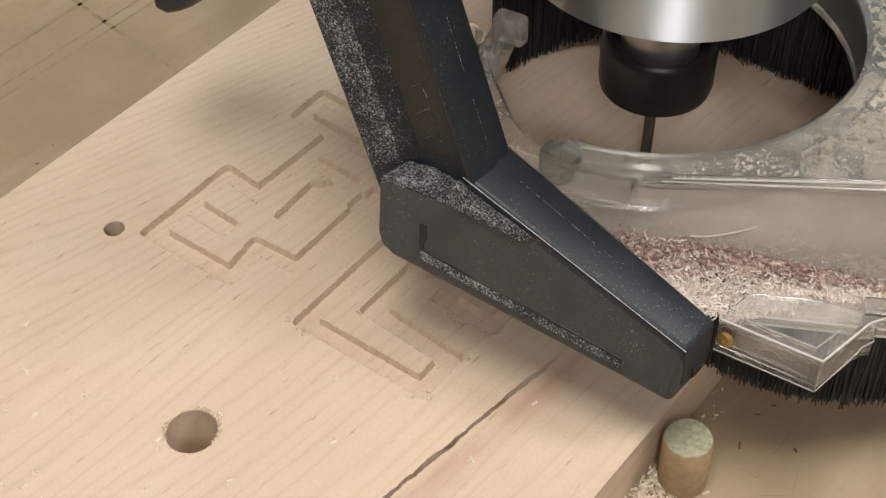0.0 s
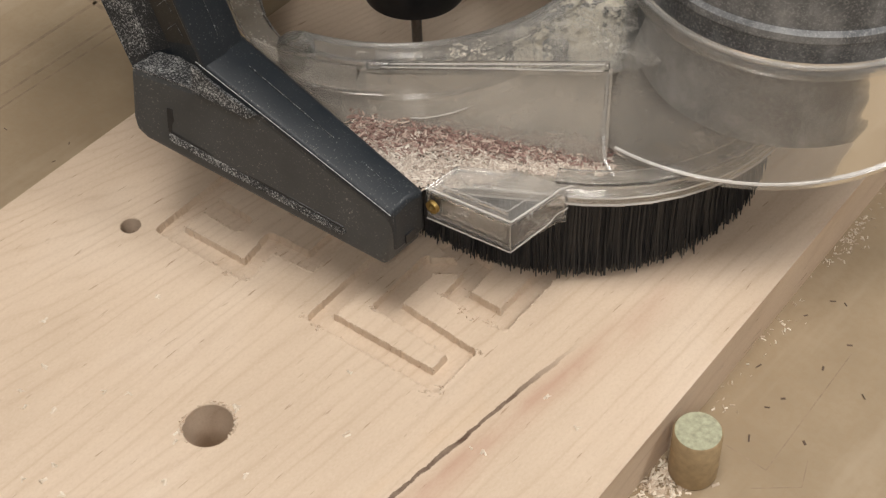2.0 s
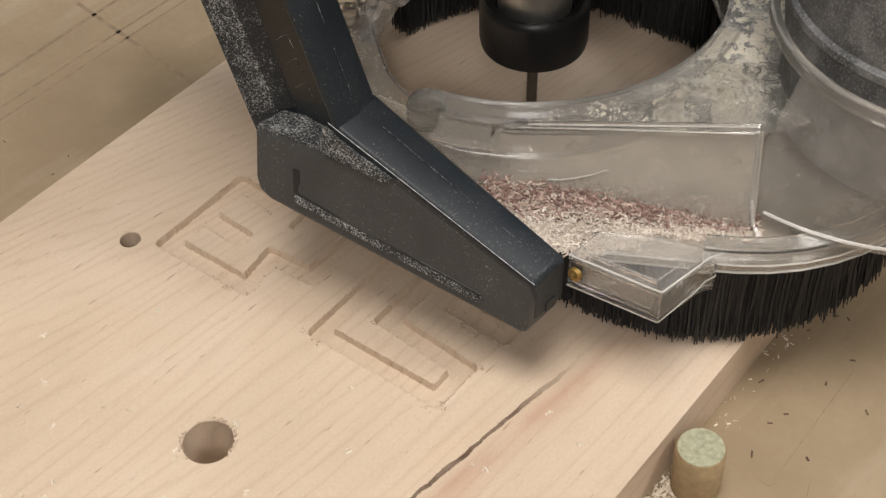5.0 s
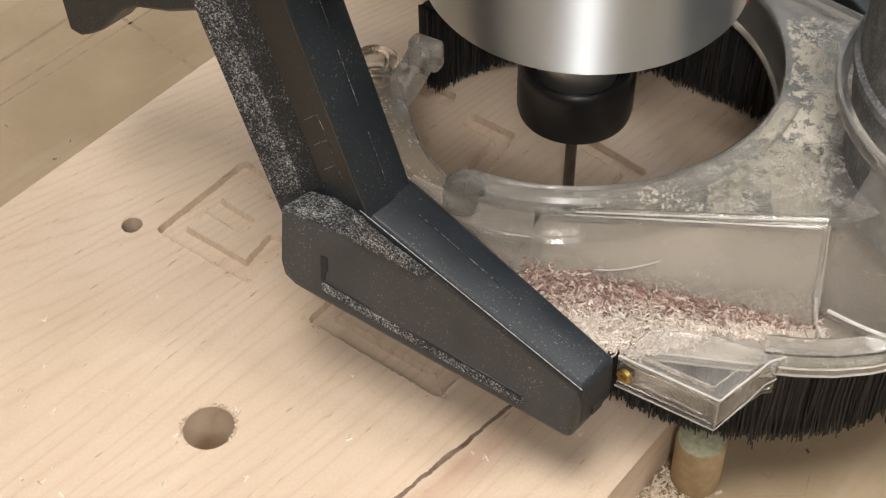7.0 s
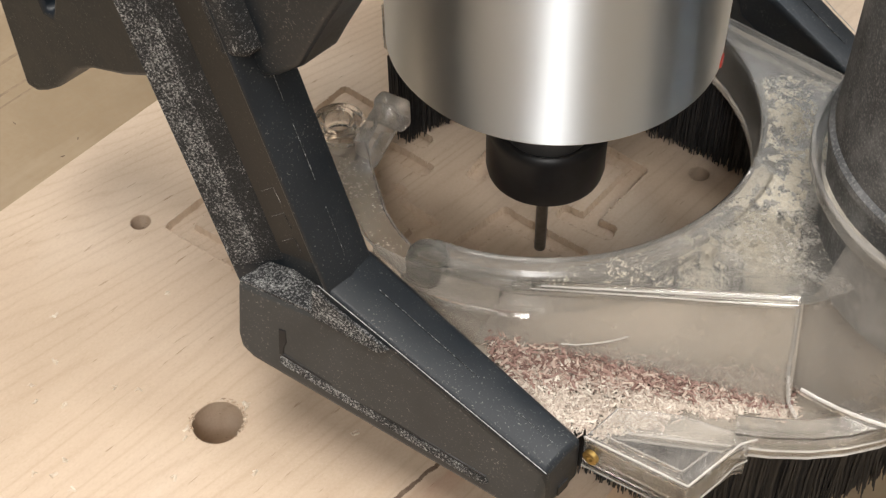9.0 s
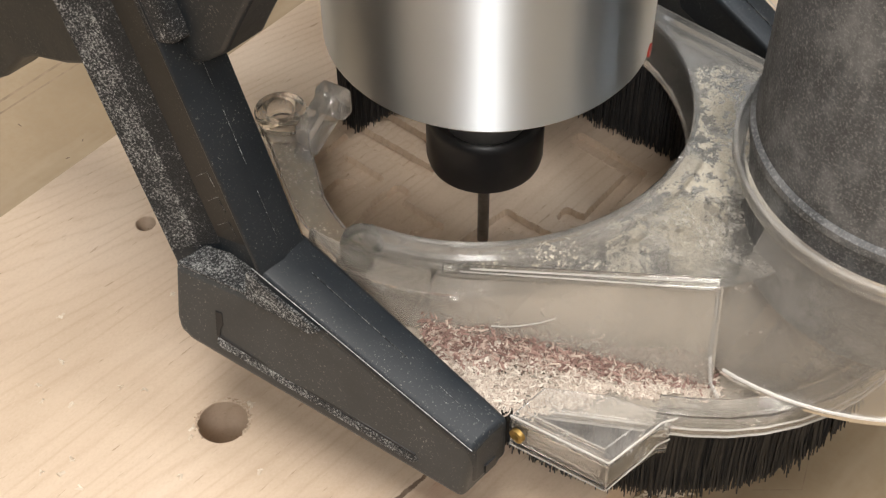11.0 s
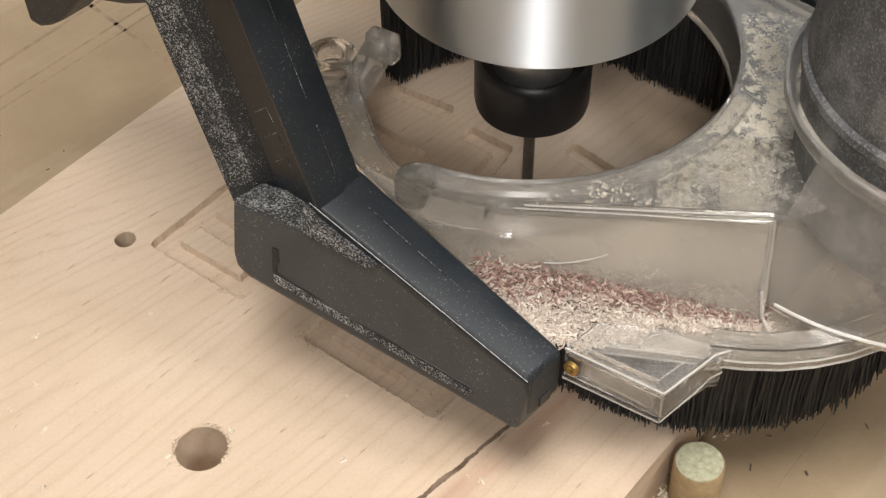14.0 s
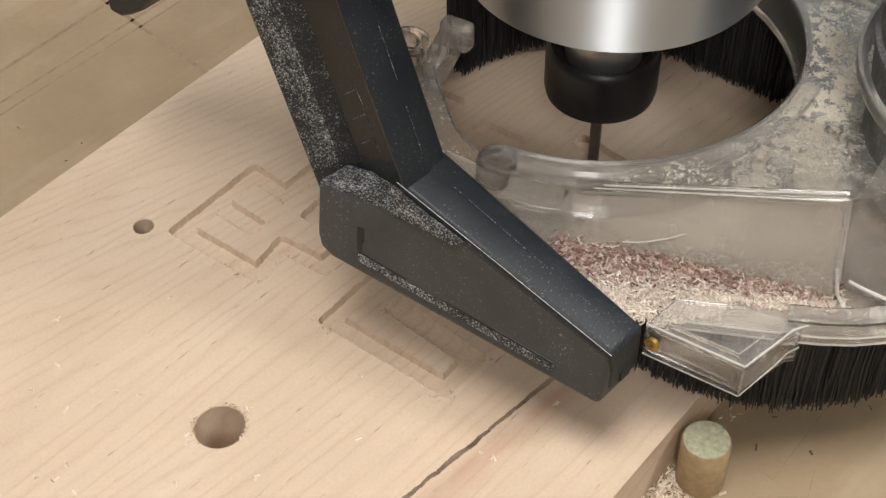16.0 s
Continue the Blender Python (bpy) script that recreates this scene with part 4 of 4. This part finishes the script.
def on_face(x, z, proud=0.0):
    """A point of the beam's leaning front face."""
    yt, zt = face_top(x)
    yb, zb = -94.0 + 0.216 * (x + 13), 32.0 - 0.1655 * (x + 11.5)
    return (x, yb + (yt - yb) * (z - zb) / (zt - zb) - proud, z)


def arm_parts(ob, flip=False):
    def put(name, geo, mat, label="", bevel=0.0, smooth=False):
        if flip:
            geo = [(x, 6.0 - y, z) for x, y, z in geo[0]], [tuple(q)[::-1] for q in geo[1]]
        return part(name, geo, mat, ob, label, smooth, bevel)

    # upright: a channel with a flange, a web and a rib
    section = [(0, -68.5), (0, -84.6), (1.4, -85.3), (8.0, -81.2), (12.5, -78.8), (26.5, -78.8), (28.2, -79.4), (30.8, -82.4), (31.6, -82.2), (32.8, -75.4), (31.4, -68.5)]
    put("upright", loft_loops([[on_limb(a, t, y) for a, y in section] for t in (-7, 116)]), BLACK, bevel=0.5)
    put("dusty_flange", loft_loops([[on_limb(a, t, y) for a, y in ((1.6, -85.32), (8.1, -81.33), (7.6, -81.0), (1.7, -84.4))] for t in (0.5, 115)]), CAKED, "pale dust caked on black plastic")
    put("dusty_web", loft_loops([[on_limb(a, t, y) for a, y in ((8.2, -81.28), (13.0, -78.95), (13.0, -78.7), (8.0, -81.0))] for t in (1.0, 115)]), SPECKLED, "thin dust on black plastic")
    # thin panel whose brown tone paints the reflection on the smooth web
    put("web_panel", loft_loops([[on_limb(a, t, y) for a, y in ((13.1, -78.90), (26.3, -78.90), (26.3, -78.6), (13.1, -78.6))] for t in (3.0, 115)]), BROWN_SHEEN, "black plastic toned brown for the light it reflects")
    # beam with its leaning face
    corners = [(-18, 49), (-15.2, 36.5), (-13.6, 33.4), (-10.0, 31.7), (61, 20.0), (61.3, 36.0), (20, 50.5)]
    front = [on_face(x, z) for x, z in corners]
    put("beam_face", loft_loops([[(x, -70.0 + 0.07 * (x + 18), z) for x, y, z in front], front]), FILM_SHEEN_BLACK, bevel=1.5)
    beam = [[(9.0, -82.2, 42), (3.0, -82.7, 58.4), (3.6, -74.6, 59.6), (3.0, -67.2, 58.4), (9.0, -67.0, 42)]]
    beam += [[(61.6, -74.8, 22.5), (61.6, -75.3, 36.4), (61.6, -69.3, 37.6), (61.6, -63.3, 36.4), (61.6, -63.3, 22.5)]]
    put("beam_top", loft_loops(beam), BLACK, bevel=1.3)
    ledge = [(-17.4, -88.0, 49.2), (18.5, -81.0, 50.7), (10, -79.2, 51.3), (-8, -78.6, 51.0), (-15.5, -80.5, 50.2)]
    put("dusty_ledge", loft_loops([[(x, y, z - 0.6) for x, y, z in ledge], [(x, y, z + 0.25) for x, y, z in ledge]]), HEAVY, "pale dust caked on the ledge")

    def strip(name, pts, mat, proud, label=""):
        put(name, loft_loops([[on_face(x, z, -0.4) for x, z in pts], [on_face(x, z, proud) for x, z in pts]]), mat, label, 0.15)
    strip("dusty_groove", [(-3.0, 34.0), (48.5, 25.1), (49.6, 26.2), (48.8, 27.0), (-3.2, 36.0)], HEAVY, 0.55, "dusty moulded groove")
    strip("groove_lip", [(-3.3, 36.1), (48.8, 27.1), (48.8, 27.7), (-3.4, 36.7)], NUT, 0.4)
    # raised dark strip that stands in for the shaded notch
    strip("notch_shade", [(-3.7, 36.2), (-2.7, 36.3), (-2.9, 38.2), (-2.4, 39.8), (-3.2, 42.6), (-5.0, 42.4), (-4.4, 39.2)], NUT, 0.4)
    slope = [(2.0, -83.3, 57.0), (12, -82.6, 53.4), (22.0, -81.3, 50.4), (20.0, -82.3, 48.9), (3.0, -85.2, 50.2)]
    put("dusty_slope", loft_loops([[(x, y + 1.0, z - 0.3) for x, y, z in slope], slope]), CAKED, "specks of dust in the black pocket")
    for k in range(3):
        t = 8.0 + 6.6 * k
        put("size_mark", bar(on_limb(16, t - 1.2, -78.95), on_limb(21.5, t + 1.0, -78.95), 0.11, 6), HEAVY, "faint embossed mark")
        put("size_mark", bar(on_limb(21.5, t + 1.0, -78.95), on_limb(22.0, t - 3.0, -78.95), 0.11, 6), HEAVY, "faint embossed mark")
    put("boss", loft_loops([[on_limb(a, t, y) for a, y in ((27.5, -75), (28.4, -82.6), (36.0, -81.4), (37.0, -75))] for t in (56, 78)]), SPECKLED, "dusty raised boss", 1.6)
    # short pale bars paint the highlight on the rib's edge
    for t in (3, 11, 18, 31, 38, 47):
        put("highlight_line", bar(on_limb(27.7, t, -79.45), on_limb(27.5, t + 5.5, -79.45), 0.2, 6), CAKED, "pale bar painted as the rib edge highlight")
    # broken pale bars paint the highlights along both creases
    breaks = random.Random(2)
    for p0, p1, cuts in (((7.5, -74.0, 58.4), (61, -69.3, 37.7), 3), (on_limb(32.85, 2, -75.4), on_limb(32.85, 115, -75.4), 6)):
        for k in range(cuts):
            u, w = (k + breaks.uniform(0, 0.3)) / cuts, (k + breaks.uniform(0.75, 1.0)) / cuts
            p, q = [tuple(a + (b - a) * e for a, b in zip(p0, p1)) for e in (u, w)]
            put("highlight_line", bar(p, q, 0.10, 5), CAKED, "pale line painted as the highlight along the crease")
    # the front edge's highlight, painted as a thin pale tube
    put("highlight_line", tube([(3.4, -82.7, 58.5), (30, -79.3, 48.6), (61.4, -75.3, 36.7)], 0.10), HIGHLIGHT_GREY, "pale line painted as the front edge highlight")
    # solid dark block in place of the slot's shaded hollow
    put("slot_shade", box(61.4, 62.0, -71.0, -67.6, 23.5, 26.5), NUT)
    branch = [(-112, 45.5), (-107, 46.0), (-102, 49), (-96, 53.5), (-90, 60), (-84, 66), (-76.5, 70.5), (-63, 76), (-50, 83), (-25, 97), (-8, 107), (-1, 113), (2, 118.5), (7.5, 128), (14.5, 139), (24, 160), (30, 196), (-45, 196), (-56, 118), (-62, 112), (-83, 105), (-86, 86), (-88.5, 80), (-91.5, 80), (-93.5, 88), (-97, 104), (-114, 102)]
    put("branch", prism_y(branch, lambda x: -77.6, lambda x: -66.5), BLACK, bevel=1.2)


def bracket(flip):
    ob = empty("shoe_bracket", "black plastic bracket arm, dusty, bolted to the dust shoe", "bracket arm", "bracket arms")
    arm_parts(ob, flip)
    return ob


def unseen_hub():
    ob = empty("unseen_hub", "unseen black hub plate over the arms, widened to shade the board", "bracket hub")
    # out of view; widened to block overhead light from opening and board
    part("hub_shade_plate", prism_z(hull(((0, 2, 62), (-62, -76, 18), (-62, 82, 18))), 196.5, 214), BLACK, ob, bevel=2.0)
    return ob


# added block above the view that keeps light off the back
def carriage():
    ob = empty("unseen_carriage_block", "unseen dark block behind the spindle, added to hold back light", "carriage")
    part("light_blocker", box(-48, 48, 46, 97, 216, 330), DARKWALL, ob, bevel=2.0)
    return ob


UNSEEN_BLOCKER = carriage()
SPINDLE, SHOE, HOSE_OB = spindle(), dust_shoe(), hose()
ARMS = bracket(False), bracket(True), unseen_hub()
CHIPS = chips_in_shoe()


# ---------------------------------------------------------------- loose bits on the board
def board_chips():
    rng = random.Random(5)
    spots = [(2.6, 7.9), (1.0, 8.2), (-2.3, -8.4), (-4.2, -6.6), (-44, -24.3), (-38.9, -26.3), (-41.9, 18.8), (17.9, -3.5), (27.9, 20.4), (-19.1, -32.2), (53.3, 37.1), (-45.7, -15.2), (-32.8, -22.2),
             (-27.3, -10.4), (56.3, 38.1), (-22.2, -39.7), (-17.7, -36.4), (-11.1, -36.3), (-22.5, -7.0), (57.1, 60.5), (69.2, 58.7), (15.4, 34.3), (4, -18), (-58, -6)]
    for x, y in spots:
        tagged(part("wood_chip", shavings(3, lambda: (x + rng.gauss(0, 0.35), y + rng.gauss(0, 0.35), 0.0), (0.8, 2.0), 0.5, rng), PALE_CHIP), "small pale wood chip on the board", "wood chip", "loose wood chips")

    def by_edge():
        y = rng.uniform(60, 210) if rng.random() < 0.45 else rng.gauss(176, 7)
        return right_edge(y) + abs(rng.gauss(0, 3.0)) + 0.5, y, -BOARD_T

    def by_dowel():
        return 88.5 + rng.gauss(0, 2.6), 70 + rng.gauss(0, 4), -BOARD_T
    tagged(part("wood_dust", shavings(170, by_edge, (0.4, 1.5), 0.4, rng), PALE_CHIP), "pale sawdust along the board's edge", "sawdust", kind="stuff")
    tagged(part("wood_dust", shavings(260, by_dowel, (0.5, 2.2), 0.7, rng), PALE_CHIP), "pale sawdust beside the dowel", "sawdust", kind="stuff")

    for x, y in ((89.2, 150.4), (92.5, 151.6), (100.8, 139.6), (96.8, 112.5), (95.2, 107.3), (112.5, 126.8), (99.5, 128.0), (97.0, 96.0), (108.5, 104.0), (86.0, 117.5), (86.2, 141), (-125.0, 42.4), (-128.1, 50.8), (-149.3, 41.6)):
        tagged(part("wood_splinter", shavings(1, lambda: (x, y, -BOARD_T), (1.2, 2.4), 0.3, rng), DARK_CHIP), "dark wood splinter on the fibreboard", "splinter", "dark splinters")


board_chips()

# ---------------------------------------------------------------- motion
HEAD_ROWS = [
    (0, 0.02835, 0.14663, -0.00000),
    (0.5, 0.00874, 0.14594, -0.00057),
    (1, -0.01839, 0.14392, -0.00041),
    (1.5, -0.04566, 0.14138, 0.00046),
    (2, -0.05037, 0.13185, 0.00030),
    (2.5, -0.04253, 0.12472, 0.00022),
    (3, -0.03476, 0.12838, -0.00015),
    (3.5, -0.04650, 0.12768, 0.00023),
    (4, -0.04823, 0.13615, 0.00056),
    (4.5, -0.04068, 0.13876, 0.00052),
    (5, -0.01364, 0.14116, -0.00029),
    (5.2, -0.00437, 0.14175, -0.00020),
    (7.3, 0.01500, 0.11927, -0.00010),
    (7.5, 0.01463, 0.11726, -0.00043),
    (8, 0.01586, 0.10267, -0.00043),
    (8.2, 0.02430, 0.10408, -0.00058),
    (10.3, 0.01838, 0.08683, -0.00003),
    (10.5, 0.01837, 0.09197, 0.00007),
    (11, 0.00691, 0.09161, -0.00017),
    (11.5, 0.00467, 0.10374, 0.00003),
    (12, -0.00608, 0.10372, -0.00006),
    (12.5, -0.00825, 0.11135, 0.00036),
    (13, -0.00904, 0.12699, 0.00034),
    (13.5, -0.00063, 0.12825, 0.00058),
    (14, 0.00117, 0.12124, 0.00020),
    (14.5, 0.00372, 0.11557, 0.00018),
    (15, 0.00310, 0.12788, 0.00009),
    (15.5, 0.01531, 0.12956, 0.00001),
    (16, 0.01266, 0.13254, 0.00006),
]


def motions():
    for ob in (SPINDLE, UNSEEN_BLOCKER, SHOE, HOSE_OB, *ARMS, *CHIPS):
        walk(ob, [(t, pose(x, y, z)) for t, x, y, z in HEAD_ROWS])


motions()
